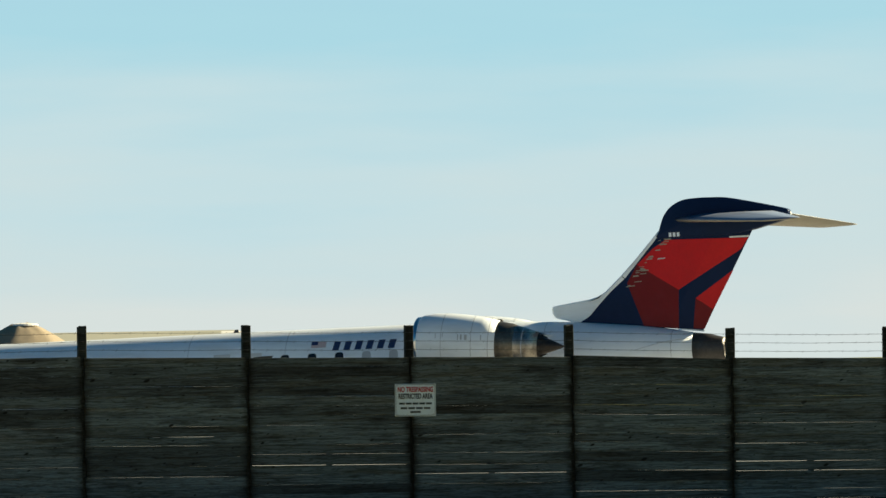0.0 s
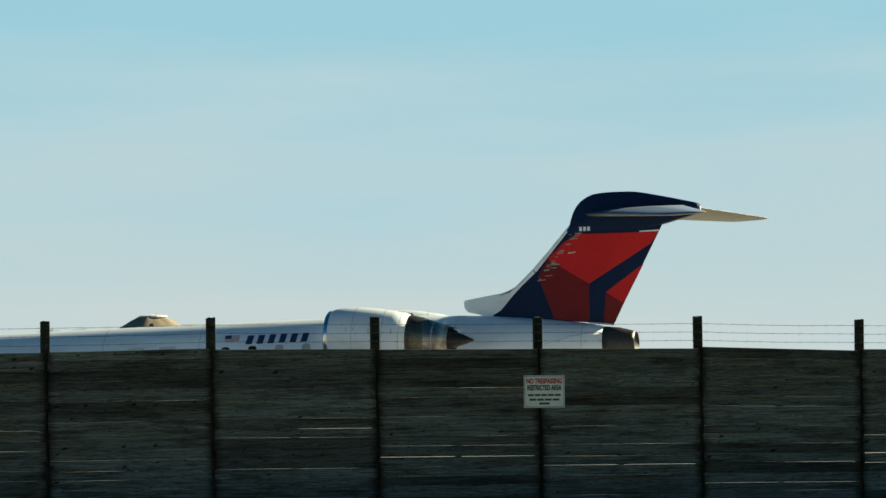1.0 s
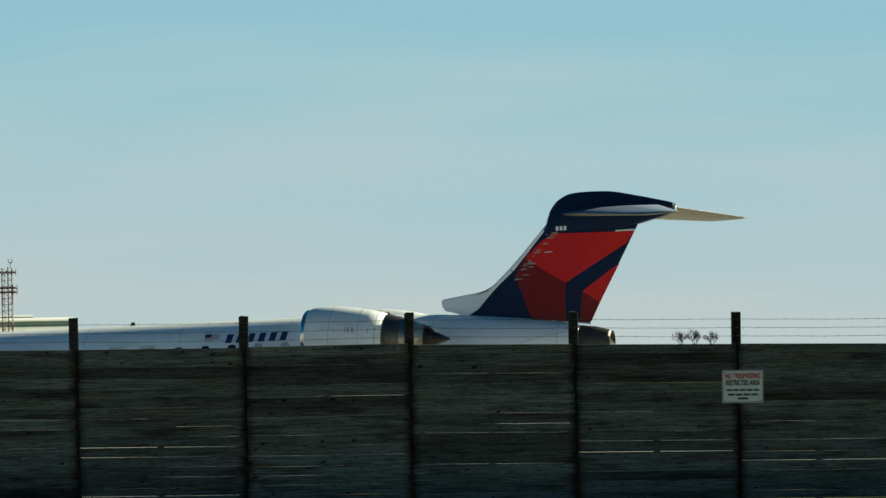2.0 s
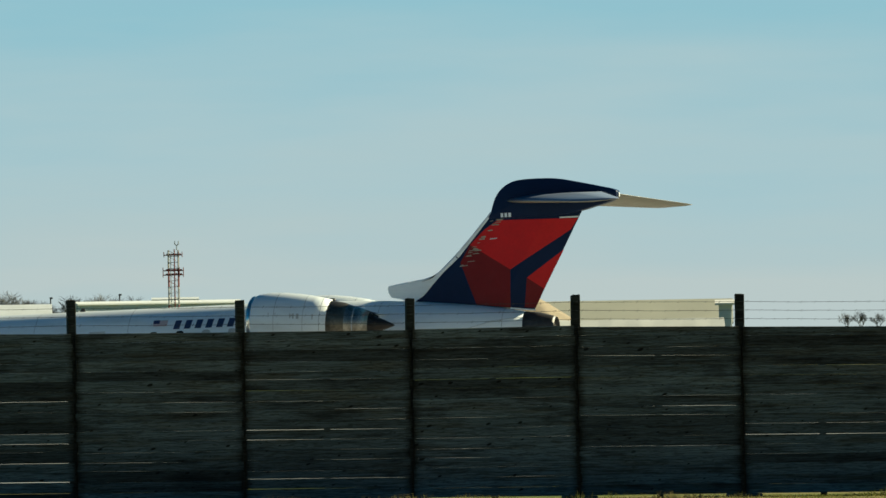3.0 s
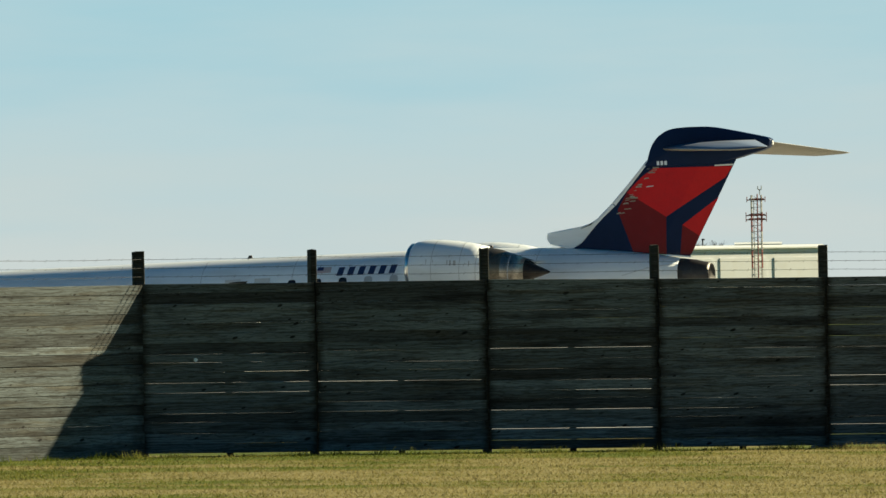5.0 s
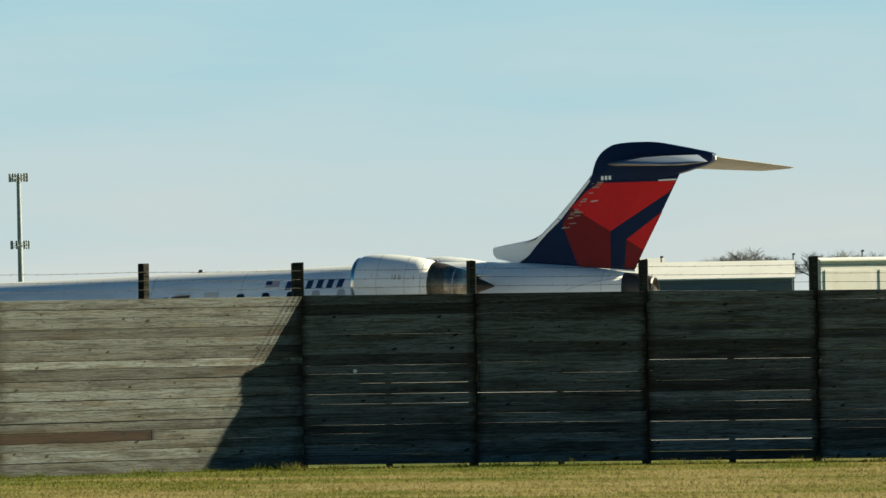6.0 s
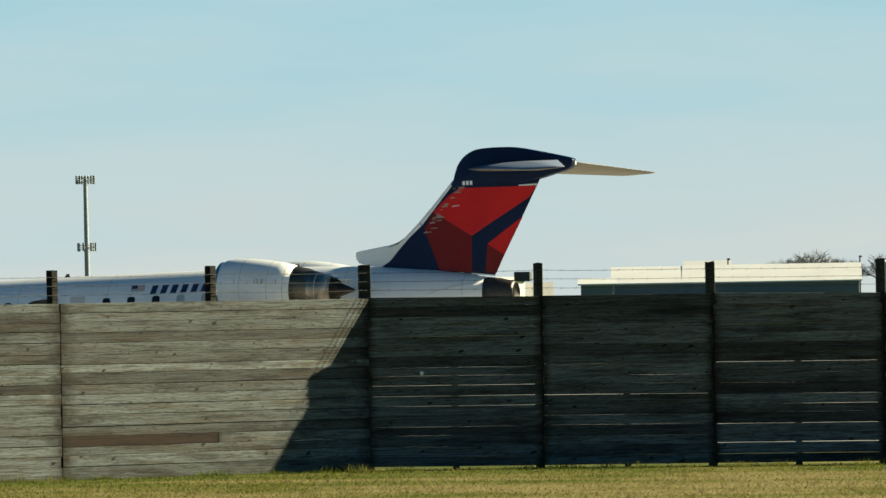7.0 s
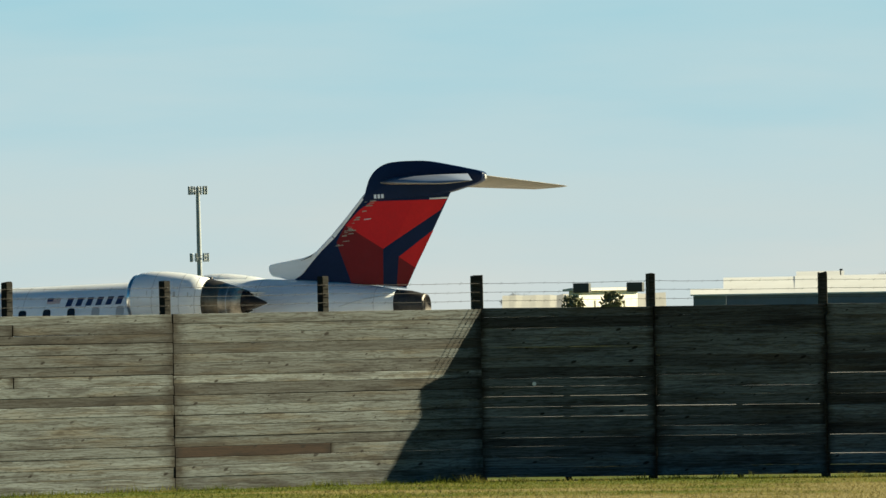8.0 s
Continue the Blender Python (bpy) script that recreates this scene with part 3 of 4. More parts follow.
def build_fence():
    rng = random.Random(11)
    fence = thing("wooden_fence", "tall weathered grey plank fence topped with barbed wire", "fence", m=pose(0, 0, 0))
    n = len(LINE)
    for k, (x, y) in enumerate(LINE):
        ang = LEFT if k < ZERO else RIGHT
        top = TOPS[k] + STUB + rng.uniform(-0.012, 0.012)
        foot = ground_z(x, y) - 0.25
        # stout corner post, and a deep narrow one beside it
        w, d, set_back = {ZERO: (0.150, 0.150, 0.10), ZERO + 1: (0.085, 0.240, 0.145)}.get(k, (0.116, 0.110, 0.08))
        bm = box(w, d, top - foot, (0, 0, (top + foot) / 2), 0.012)
        for v in bm.verts:
            if v.co.z > top - 0.05:
                v.co.z += rng.uniform(-0.012, 0.012) + 0.05 * v.co.x
        back = Vector((-math.sin(ang), math.cos(ang))) * set_back
        post = part("post", bm, POST, fence, m=pose(x + back.x, y + back.y, 0, rng.uniform(-0.4, 0.4), rng.uniform(-0.6, 0.6), math.degrees(ang)))
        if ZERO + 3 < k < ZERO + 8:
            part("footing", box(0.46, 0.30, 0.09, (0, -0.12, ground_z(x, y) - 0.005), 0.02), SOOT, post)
        for j, dz in enumerate((0.10, 0.22, 0.34)):
            part("staple", box(0.03, 0.02, 0.012, (0, -d / 2 - 0.005, TOPS[k] + dz), 0.003), WIRE, post)
    split = [False] * ROWS
    cuts = [0.0] * (ROWS + 1)
    for k in range(n - 1):
        (ax, ay), (bx, by) = LINE[k], LINE[k + 1]
        ang = math.atan2(by - ay, bx - ax)
        mid = Vector(((ax + bx) / 2, (ay + by) / 2))
        back = Vector((-math.sin(ang), math.cos(ang))) * (0.075 if k < ZERO else 0.05)
        low = min(ground_z(ax, ay), ground_z(bx, by)) - 0.05
        tz = (TOPS[k] + TOPS[k + 1]) / 2
        part("batten", box(0.09, 0.045, tz - low - 0.06, (0, 0, (tz + low) / 2 - 0.04), 0.006), POST, fence, m=pose(mid.x + back.x, mid.y + back.y, 0, 0, 0, math.degrees(ang)))
        sunlit = k < ZERO
        base = [ground_z(ax, ay) + 0.04, ground_z(bx, by) + 0.04]
        pitch = [(TOPS[k] - base[0]) / ROWS, (TOPS[k + 1] - base[1]) / ROWS]
        if not sunlit or k % 2 == 0:
            # boards of uneven width
            cuts = [0.0] + [rng.uniform(-0.016, 0.016) for _ in range(ROWS - 1)] + [0.0]
        for r in range(ROWS):
            ends_at = (bx, by)
            if sunlit:
                # most boards there run over two panels
                if k % 2 and not split[r]:
                    continue
                if k % 2 == 0:
                    split[r] = rng.random() < 0.07 or (k == ZERO - 2 and r == 3)
                    if not split[r]:
                        ends_at = LINE[k + 2]
                        base[1], pitch[1] = ground_z(*ends_at) + 0.04, (TOPS[k + 2] - ground_z(*ends_at) - 0.04) / ROWS
                    else:
                        base[1], pitch[1] = ground_z(bx, by) + 0.04, (TOPS[k + 1] - ground_z(bx, by) - 0.04) / ROWS
            span = math.hypot(ends_at[0] - ax, ends_at[1] - ay)
            mid = Vector(((ax + ends_at[0]) / 2, (ay + ends_at[1]) / 2))
            if sunlit:
                deep = -0.012 * rng.random()
                open_joint = rng.random() < 0.42
                wide = rng.uniform(0.006, 0.014) if open_joint else 0.0006
                ends = [wide * rng.uniform(0.05, 1.1), wide * rng.uniform(0.05, 1.1)]
            else:
                wide = (r < 11 and rng.random() < 0.16) or (r < 15 and rng.random() < 0.07)
                gap = rng.uniform(0.002, 0.0055) if wide else 0.0006
                ends = [gap * rng.choice((0.05, 0.5, 1.0, 1.2)), gap * rng.choice((0.05, 0.5, 1.0, 1.2))] if wide else [0.0004, 0.0004]
                deep = -0.006 * rng.random()
            h, e = span / 2 - (rng.uniform(0.004, 0.012) if sunlit else rng.uniform(0.001, 0.006) if k == ZERO else rng.uniform(0.010, 0.036)), 0.019
            z0 = [base[i] + pitch[i] * r + cuts[r] + ends[i] for i in (0, 1)]
            z1 = [base[i] + pitch[i] * (r + 1) + cuts[r + 1] + (0.0 if r < ROWS - 1 else rng.uniform(-0.02, 0.01)) for i in (0, 1)]
            if sunlit and r == 0:
                z0 = [z - 0.12 for z in z0]
            zc = (z0[0] + z1[1]) / 2
            bm = bmesh.new()
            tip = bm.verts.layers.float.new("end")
            c = 0.006 if sunlit else 0.0035
            loops = []
            for sx, i in ((-h, 0), (-h / 3, None), (h / 3, None), (h, 1)):
                if i is None:
                    q = (sx + h) / (2 * h)
                    lo, hi = z0[0] * (1 - q) + z0[1] * q + rng.uniform(-0.0015, 0.0015), z1[0] * (1 - q) + z1[1] * q
                else:
                    lo, hi = z0[i], z1[i]
                warp = rng.uniform(-0.003, 0.003)
                loops.append([(sx, -e + warp, lo + c - zc), (sx, -e + warp, hi - c - zc), (sx, -e + c + warp, hi - zc), (sx, e, hi - zc), (sx, e, lo - zc), (sx, -e + c + warp, lo - zc)])
            vs = [[bm.verts.new(p) for p in lp] for lp in loops]
            for a, b in zip(vs, vs[1:]):
                for i in range(6):
                    j = (i + 1) % 6
                    bm.faces.new((a[i], a[j], b[j], b[i]))
            bm.faces.new(vs[0][::-1])
            bm.faces.new(vs[-1])
            nrm = Vector((-math.sin(ang), math.cos(ang))) * deep
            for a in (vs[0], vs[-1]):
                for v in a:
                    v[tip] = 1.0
            rotten = k == ZERO - 2 and r == 3
            part("board", bm, ROTTEN if rotten else WOOD, fence, "reddish rotten board" if rotten else "", m=pose(mid.x + nrm.x, mid.y + nrm.y, zc, 0, 0, math.degrees(ang)))
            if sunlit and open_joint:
                # dark backing strip added so open joints show as shadow lines
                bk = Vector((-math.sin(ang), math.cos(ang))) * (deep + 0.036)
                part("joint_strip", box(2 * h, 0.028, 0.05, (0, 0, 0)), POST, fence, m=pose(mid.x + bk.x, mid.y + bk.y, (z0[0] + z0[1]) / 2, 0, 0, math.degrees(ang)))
    for dz in (0.10, 0.22, 0.34):
        bm = bmesh.new()
        for k in range(n - 1):
            pts = []
            for q in range(7):
                f = q / 6
                x, y = LINE[k][0] * (1 - f) + LINE[k + 1][0] * f, LINE[k][1] * (1 - f) + LINE[k + 1][1] * f
                pts.append(Vector((x, y, TOPS[k] * (1 - f) + TOPS[k + 1] * f + dz - 0.03 * f * (1 - f) + rng.uniform(-0.004, 0.004))))
            for a, b in zip(pts, pts[1:]):
                rod(bm, a, b, 0.0035, sides=4)
                for g in (0.25, 0.75):
                    p = a.lerp(b, g)
                    rod(bm, p + Vector((-0.012, 0, -0.018)), p + Vector((0.012, 0, 0.018)), 0.002, sides=3)
        part("wire", bm, WIRE, fence, "rusty barbed wire strand")
    # a pale disc added for light through a hole in the first shaded panel
    f, out = 0.305, Vector((math.sin(RIGHT), -math.cos(RIGHT))) * 0.03
    x, y = LINE[ZERO][0] * (1 - f) + LINE[ZERO + 1][0] * f, LINE[ZERO][1] * (1 - f) + LINE[ZERO + 1][1] * f
    part("tag", rod(bmesh.new(), (x, y, 1.44), (x + out.x, y + out.y, 1.44), 0.028, sides=12), SIGN_FACE, fence, "small pale disc added for a bright board hole")
    return fence


def lettering(text, size, at, material, parent, width=None):
    """A line of raised block letters in the xz plane."""
    cu = bpy.data.curves.new("lettering", "FONT")
    cu.body, cu.size, cu.align_x, cu.extrude, cu.offset = text, size, "CENTER", 0.0015, 0.0035
    tmp = bpy.data.objects.new("lettering", cu)
    scene.collection.objects.link(tmp)
    me = bpy.data.meshes.new_from_object(tmp.evaluated_get(bpy.context.evaluated_depsgraph_get()))
    bpy.data.objects.remove(tmp)
    xs = [v.co.x for v in me.vertices]
    k = width / (max(xs) - min(xs)) if width else 1
    for v in me.vertices:
        v.co = (v.co.x * k, -v.co.z, v.co.y)
    me.materials.clear()
    me.materials.append(material)
    ob = new("lettering", me)
    ob.parent, ob.location = parent, at
    return ob


def build_sign():
    x, y = LINE[ZERO + 8]
    out = Vector((math.sin(RIGHT), -math.cos(RIGHT))) * 0.032
    along = Vector((math.cos(RIGHT), math.sin(RIGHT))) * 0.06
    sign = thing("warning_sign", "white metal warning sign with red and black lettering on the fence", "sign", m=pose(x + out.x + along.x, y + out.y + along.y, 1.742, 0, 0.5, 19))
    part("panel", box(0.61, 0.004, 0.457, (0, 0, 0), 0.0015), SIGN_FACE, sign)
    b = bmesh.new()
    for s in (-1, 1):
        box(0.59, 0.001, 0.006, (0, -0.003, s * 0.216), bm=b)
        box(0.006, 0.001, 0.437, (s * 0.292, -0.003, 0), bm=b)
    part("border", b, SIGN_BLACK, sign)
    lettering("NO TRESPASSING", 0.1, (0, -0.004, 0.115), SIGN_RED, sign, 0.53)
    lettering("RESTRICTED AREA", 0.1, (0, -0.004, 0.020), SIGN_BLACK, sign, 0.51)
    for z, w, cuts in ((-0.05, 0.50, 5), (-0.115, 0.46, 4), (-0.17, 0.18, 1)):
        for i in range(cuts):
            part("text_bar", box(w / cuts * 0.86, 0.001, 0.028, (-w / 2 + w / cuts * (i + 0.5), -0.003, z)), SIGN_BLACK, sign)
    for sx in (-0.27, 0.27):
        for sz in (-0.2, 0.2):
            part("bolt", rod(bmesh.new(), (sx, -0.008, sz), (sx, 0, sz), 0.007), GALV, sign)


# ---- the aircraft: x runs aft, y to its starboard side, z up, from the rear foot of the fin ----
def build_aircraft():
    plane = thing("airliner", "white twin-engine regional airliner with navy and red tail, taxiing", "airplane")
    sides = 48

    def ring(x, zc, r, squash=1.0):
        return [(x, r * math.cos(2 * math.pi * i / sides), zc + squash * r * math.sin(2 * math.pi * i / sides)) for i in range(sides)]

    hull = ((-28.45, -1.20, 0.05), (-28.2, -1.18, 0.28), (-27.6, -1.10, 0.58), (-26.6, -0.97, 0.92), (-25.4, -0.82, 1.20), (-24.2, -0.745, 1.32), (-22.5, -0.735, 1.345),
            (-16, -0.735, 1.345), (-8.5, -0.745, 1.345), (-6.5, -0.73, 1.29), (-4.8, -0.70, 1.19), (-3.4, -0.665, 1.06), (-2.0, -0.63, 0.88), (-0.9, -0.59, 0.67), (-0.28, -0.565, 0.52))
    body = part("fuselage", loft([ring(*h) for h in hull]), HULL, plane, "glossy white fuselage", True)
    part("exhaust_cone", loft([ring(-0.276, -0.565, 0.515), ring(0.2, -0.57, 0.46), ring(0.60, -0.60, 0.38), ring(0.70, -0.60, 0.35), ring(0.5, -0.60, 0.30)]), SOOT, plane, "sooty dark tail exhaust", True)
    for x, zc, r in ((-0.9, -0.59, 0.67), (-4.8, -0.70, 1.19), (-16, -0.735, 1.345), (-12.9, -0.741, 1.345)):
        part("seam", loft([ring(x - 0.008, zc, r + 0.003), ring(x + 0.008, zc, r + 0.003)], False), SEAM, body)
    # skin joints on the tail cone
    for (x0, r0, z0, a0), (x1, r1, z1, a1) in (((-2.0, 0.88, -0.63, 6), (-0.3, 0.525, -0.565, 38)), ((-4.7, 1.18, -0.70, 24), (-0.95, 0.68, -0.59, 24))):
        bm = bmesh.new()
        pts = []
        for i in range(9):
            f = i / 8
            x, rr, zz, an = (u + (v - u) * f for u, v in ((x0, x1), (r0, r1), (z0, z1), (a0, a1)))
            rr += 0.035 * math.sin(math.pi * f)
            pts.append((x, -rr * math.cos(radians(an)), zz + rr * math.sin(radians(an))))
        for a, b in zip(pts, pts[1:]):
            rod(bm, a, b, 0.009, sides=4)
        part("skin_joint", bm, SEAM, body)
    part("drain_hole", box(0.26, 0.05, 0.16, (-2.62, -0.86, -0.62), 0.05), PANE, body)

    def skin_y(z, zc=-0.742, r=1.345):
        return -math.sqrt(max(0.01, r * r - (z - zc) ** 2))

    def on_skin(x, z, side=-1):
        """A pose on the hull's flank, its y axis pointing inwards."""
        tilt = math.degrees(math.asin((z + 0.742) / 1.345))
        return pose(x, skin_y(z) * -side, z, -tilt * 1.0, 0, 0) if side < 0 else pose(x, -skin_y(z), z, tilt, 0, 180)

    for side in (-1, 1):
        for i in range(17):
            x = -9.45 - 0.86 * i
            if 5 <= i <= 6:
                continue
            pts = [(0.14 * math.copysign(abs(math.cos(a)) ** 0.55, math.cos(a)), 0.20 * math.copysign(abs(math.sin(a)) ** 0.55, math.sin(a))) for a in [2 * math.pi * (j + 0.5) / 20 for j in range(20)]]
            frame_ob = part("window", plate([(1.18 * a, 1.14 * b) for a, b in pts], -0.003, 0.02), HULL, plane, m=on_skin(x, -0.36, side))
            part("pane", plate(pts, -0.007, 0.016), BLIND if i in (0, 1) else PANE, frame_ob)
        for x in (-13.9, -14.9):
            part("exit_hatch", plate([(-0.26, -0.38), (0.26, -0.38), (0.26, 0.30), (-0.26, 0.30)], -0.004, 0.02, 0.003), HATCH, plane, m=on_skin(x, -0.36, side))
        # registration marks as plain blocks, six letters' worth
        for i in range(6):
            x = -11.28 + 0.352 * i if side < 0 else -9.52 - 0.352 * i
            part("mark_bar", plate([(-0.125, -0.16), (0.075, -0.16), (0.125, 0.16), (-0.075, 0.16)], -0.006, 0.05), LETTER, plane, m=on_skin(x, 0.03, side))
        fl = part("flag", plate([(-0.11, -0.12), (0.36, -0.12), (0.36, 0.12), (-0.11, 0.12)], -0.004, 0.04), HATCH, plane, m=on_skin(-11.98, 0.10, side))
        part("canton", plate([(-0.11, -0.02), (0.10, -0.02), (0.10, 0.12), (-0.11, 0.12)], -0.007, 0.0), FLAG_BLUE, fl)
        for z in (-0.105, -0.068, -0.031, 0.006, 0.043, 0.080):
            part("stripe", box(0.26 if z > -0.02 else 0.46, 0.003, 0.018, (0.23 if z > -0.02 else 0.125, -0.005, z)), FLAG_RED, fl)
    # cockpit glazing
    for s in (-1, 1):
        for j, x in enumerate((-25.9, -25.2)):
            part("windscreen", box(0.6, 0.02, 0.42, (0, 0, 0), 0.008), PANE, plane, m=pose(x, s * (0.80 + 0.2 * j), -0.30 + 0.08 * j, -35 * -s if s > 0 else -35, -12, 14 * s))
    antenna = plate([(-0.09, 0), (0.10, 0), (0.08, 0.11), (-0.02, 0.11)], -0.015, 0.015, 0.004)
    part("antenna", antenna, SOOT, plane, m=pose(-14.75, 0, 0.60))

    # fin
    fin = [(-3.86, 0.42), (-3.47, 0.64), (-2.98, 1.24), (-2.45, 1.77), (-1.94, 2.30), (-1.25, 3.07), (-1.06, 3.50), (1.66, 3.27), (1.66, 2.99), (0.00, 0.00)]
    def tapered(bm):
        """Thins the fin and what is painted on it towards the rudder's trailing edge."""
        lean = Vector((1, 0, -1.66 / 2.99))
        bmesh.ops.bisect_plane(bm, geom=bm.verts[:] + bm.edges[:] + bm.faces[:], plane_co=(-1.1, 0, 0), plane_no=lean.normalized())
        for v in bm.verts:
            v.co.y *= 0.12 + 0.88 * min(1, max(0, -v.co.dot(lean) / 1.1))
        return bm

    fn = part("fin", tapered(plate(fin, -0.14, 0.14, 0.05)), NAVY, plane, "swept tail fin in navy, red and dark red")
    cap = [(-1.23, 3.06), (-1.15, 3.33), (-1.04, 3.57), (-0.83, 3.81), (-0.48, 3.99), (-0.04, 4.04), (0.44, 4.04), (0.93, 4.01), (1.60, 3.87), (2.24, 3.72), (2.77, 3.58), (2.84, 3.46), (2.77, 3.30), (2.52, 3.19), (2.10, 3.09), (1.69, 2.99), (1.01, 2.88), (-0.23, 2.86), (-1.25, 2.87)]
    part("bullet_fairing", plate(rounded(cap), -0.21, 0.21, 0.05), NAVY, plane, "navy bullet fairing on the fin's top", True)
    part("tail_light", box(0.05, 0.12, 0.14, (2.86, 0, 3.42), 0.02), HATCH, plane)
    dorsal = [(-4.69, 0.87), (-4.64, 0.94), (-4.46, 0.97), (-3.97, 1.04), (-3.47, 1.11), (-3.23, 1.18), (-3.00, 1.31), (-2.47, 1.79), (-2.35, 1.68), (-2.80, 1.30), (-3.25, 0.86), (-3.54, 0.56), (-3.86, 0.37), (-4.29, 0.51), (-4.57, 0.57), (-4.67, 0.70)]
    part("dorsal_intake", plate(dorsal, -0.155, 0.155, 0.05), HULL, plane, "white dorsal fairing with air intake")
    part("intake_vent", plate([(-3.53, 1.02), (-3.19, 1.13), (-3.12, 1.21), (-3.26, 1.13)], -0.206, 0.206), SOOT, plane)
    edge = [(-2.35, 1.68), (-2.47, 1.79), (-1.96, 2.31), (-1.25, 3.09), (-1.15, 3.04), (-1.83, 2.27)]
    part("leading_edge", plate(edge, -0.148, 0.148, 0.03), HULL, fn, "bare white leading edge")
    for s in (-1, 1):
        a, b = (s * 0.137, s * 0.1455)
        part("red_field", tapered(plate([(-1.04, 2.81), (1.53, 2.76), (1.27, 2.41), (-0.69, 1.27), (-1.96, 2.09), (-1.46, 2.55)], a, b)), RED, fn)
        part("dark_red_field", tapered(plate([(-1.96, 2.09), (-0.69, 1.27), (-0.74, 0.09), (-1.82, 0.22), (-2.29, 1.55)], a, b)), MAROON, fn)
        part("red_corner", tapered(plate([(1.01, 1.80), (0.34, 0.62), (-0.18, 0.99)], a, b)), RED, fn)
        part("dark_red_corner", tapered(plate([(-0.18, 0.99), (0.34, 0.62), (0.04, 0.05), (-0.30, 0.07)], a, b)), MAROON, fn)
        part("joint_strip", tapered(plate([(0.95, 2.78), (1.55, 2.78), (1.55, 2.83), (0.95, 2.82)], a, b)), HULL, fn)
        part("base_strip", tapered(plate([(-0.76, 0.05), (0.02, -0.04), (0.04, -0.00), (-0.74, 0.09)], a, b)), HULL, fn)
        rng = random.Random(3)
        for i in range(26):
            q = rng.random()
            X, Z = -1.20 - 1.235 * q + rng.uniform(0, 0.21), 2.845 - 1.46 * q + rng.uniform(-0.05, 0.05)
            w, hh = rng.uniform(0.05, 0.26), rng.uniform(0.02, 0.06)
            part("worn_patch", plate([(X, Z), (X + w, Z + 0.01), (X + w * 0.9, Z + hh), (X + 0.03, Z + hh * 0.7)], s * 0.14, s * 0.149), WORN, fn)
        part("access_plate", plate([(-1.32, 2.22), (-1.08, 2.24), (-1.06, 2.27), (-1.29, 2.26)], s * 0.14, s * 0.149), HATCH, fn)
        for i in range(3):
            x0 = -0.91 + 0.125 * i
            part("mark_bar", plate([(x0, 2.89), (x0 + 0.085, 2.89), (x0 + 0.085, 3.02), (x0, 3.02)], s * 0.20, s * 0.2145), HULL, fn)

    # tailplane
    for s in (-1, 1):
        rings = []
        for f in (0.0, 0.25, 0.5, 0.75, 0.96, 1.0):
            y, chord, le, z = 0.18 + 4.05 * f, 3.05 - 1.95 * f, -0.72 + 3.67 * f, 3.47 - 0.34 * f
            if f == 1.0:
                chord, le = 0.38, 3.68
            t = 0.042 * chord
            prof = ((0, 0), (0.03, 0.45), (0.12, 0.8), (0.32, 1), (0.6, 0.75), (1, 0.06), (1, -0.06), (0.6, -0.75), (0.32, -1), (0.12, -0.8), (0.03, -0.45))
            rings.append([(le + u * chord, s * y, z + 0.075 * (u - 0.5) * chord * 0.6 + w * t) for u, w in prof])
        # tan of light off the ground is put into the underside's colour
        stab = part("tailplane", loft(rings), STAB_BOUNCE, plane, "swept tailplane, blue-grey above, ground-lit tan coloured in beneath", True)
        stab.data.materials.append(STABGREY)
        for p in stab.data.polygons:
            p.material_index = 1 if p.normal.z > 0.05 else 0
        part("elevator_gap", plate([(1.72, 3.40), (1.75, 3.40), (1.75, 3.41), (1.72, 3.41)], s * 0.3, s * 0.32), SEAM, stab)

    # engines
    for s in (-1, 1):
        c = (0, s * 2.55, 0.05)
        eng = part("engine_cowl", turned([(-8.36, 0.74), (-8.25, 0.80), (-7.9, 0.865), (-7.4, 0.88), (-6.9, 0.860), (-6.4, 0.81), (-5.92, 0.725), (-5.92, 0.68), (-6.6, 0.64)], c), HULL, plane, "white engine cowling with small placards", True)
        # the nacelle sits nose-up on its pylon
        eng.matrix_basis = Matrix.Translation((-7.88, 0, -0.03)) @ Matrix.Rotation(radians(4.6), 4, "Y") @ Matrix.Translation((8.0, 0, -0.04))
        part("intake_lip", turned([(-8.15, 0.60), (-8.42, 0.64), (-8.50, 0.69), (-8.46, 0.735), (-8.355, 0.755), (-8.355, 0.74)], c), LIP, eng, "polished metal intake lip", True)
        part("fan_disc", turned([(-8.2, 0.62), (-7.6, 0.62), (-7.6, 0.05)], c), PANE, eng)
        part("spinner", turned([(-8.0, 0.01), (-7.85, 0.10), (-7.6, 0.2)], c), SOOT, eng)
        noz = part("nozzle", turned([(-5.95, 0.675), (-5.90, 0.690), (-5.50, 0.630), (-5.05, 0.51), (-4.66, 0.40), (-4.68, 0.38), (-5.2, 0.45)], c), BARE, eng, "heat-stained bare metal exhaust nozzle", True)
        for x, r in ((-5.12, 0.53),):
            part("band", turned([(x - 0.015, r + 0.008), (x + 0.015, r + 0.002)], c), SEAM, noz)
        bm = bmesh.new()
        k = 12
        base = [bm.verts.new((-4.80, c[1] + 0.385 * math.cos(2 * math.pi * i / (2 * k)), c[2] + 0.385 * math.sin(2 * math.pi * i / (2 * k)))) for i in range(2 * k)]
        tips = [bm.verts.new((-4.46 if i % 2 else -4.62, c[1] + (0.36 if i % 2 else 0.385) * math.cos(2 * math.pi * i / (2 * k)), c[2] + (0.36 if i % 2 else 0.385) * math.sin(2 * math.pi * i / (2 * k)))) for i in range(2 * k)]
        for i in range(2 * k):
            j = (i + 1) % (2 * k)
            bm.faces.new((base[i], base[j], tips[j], tips[i]))
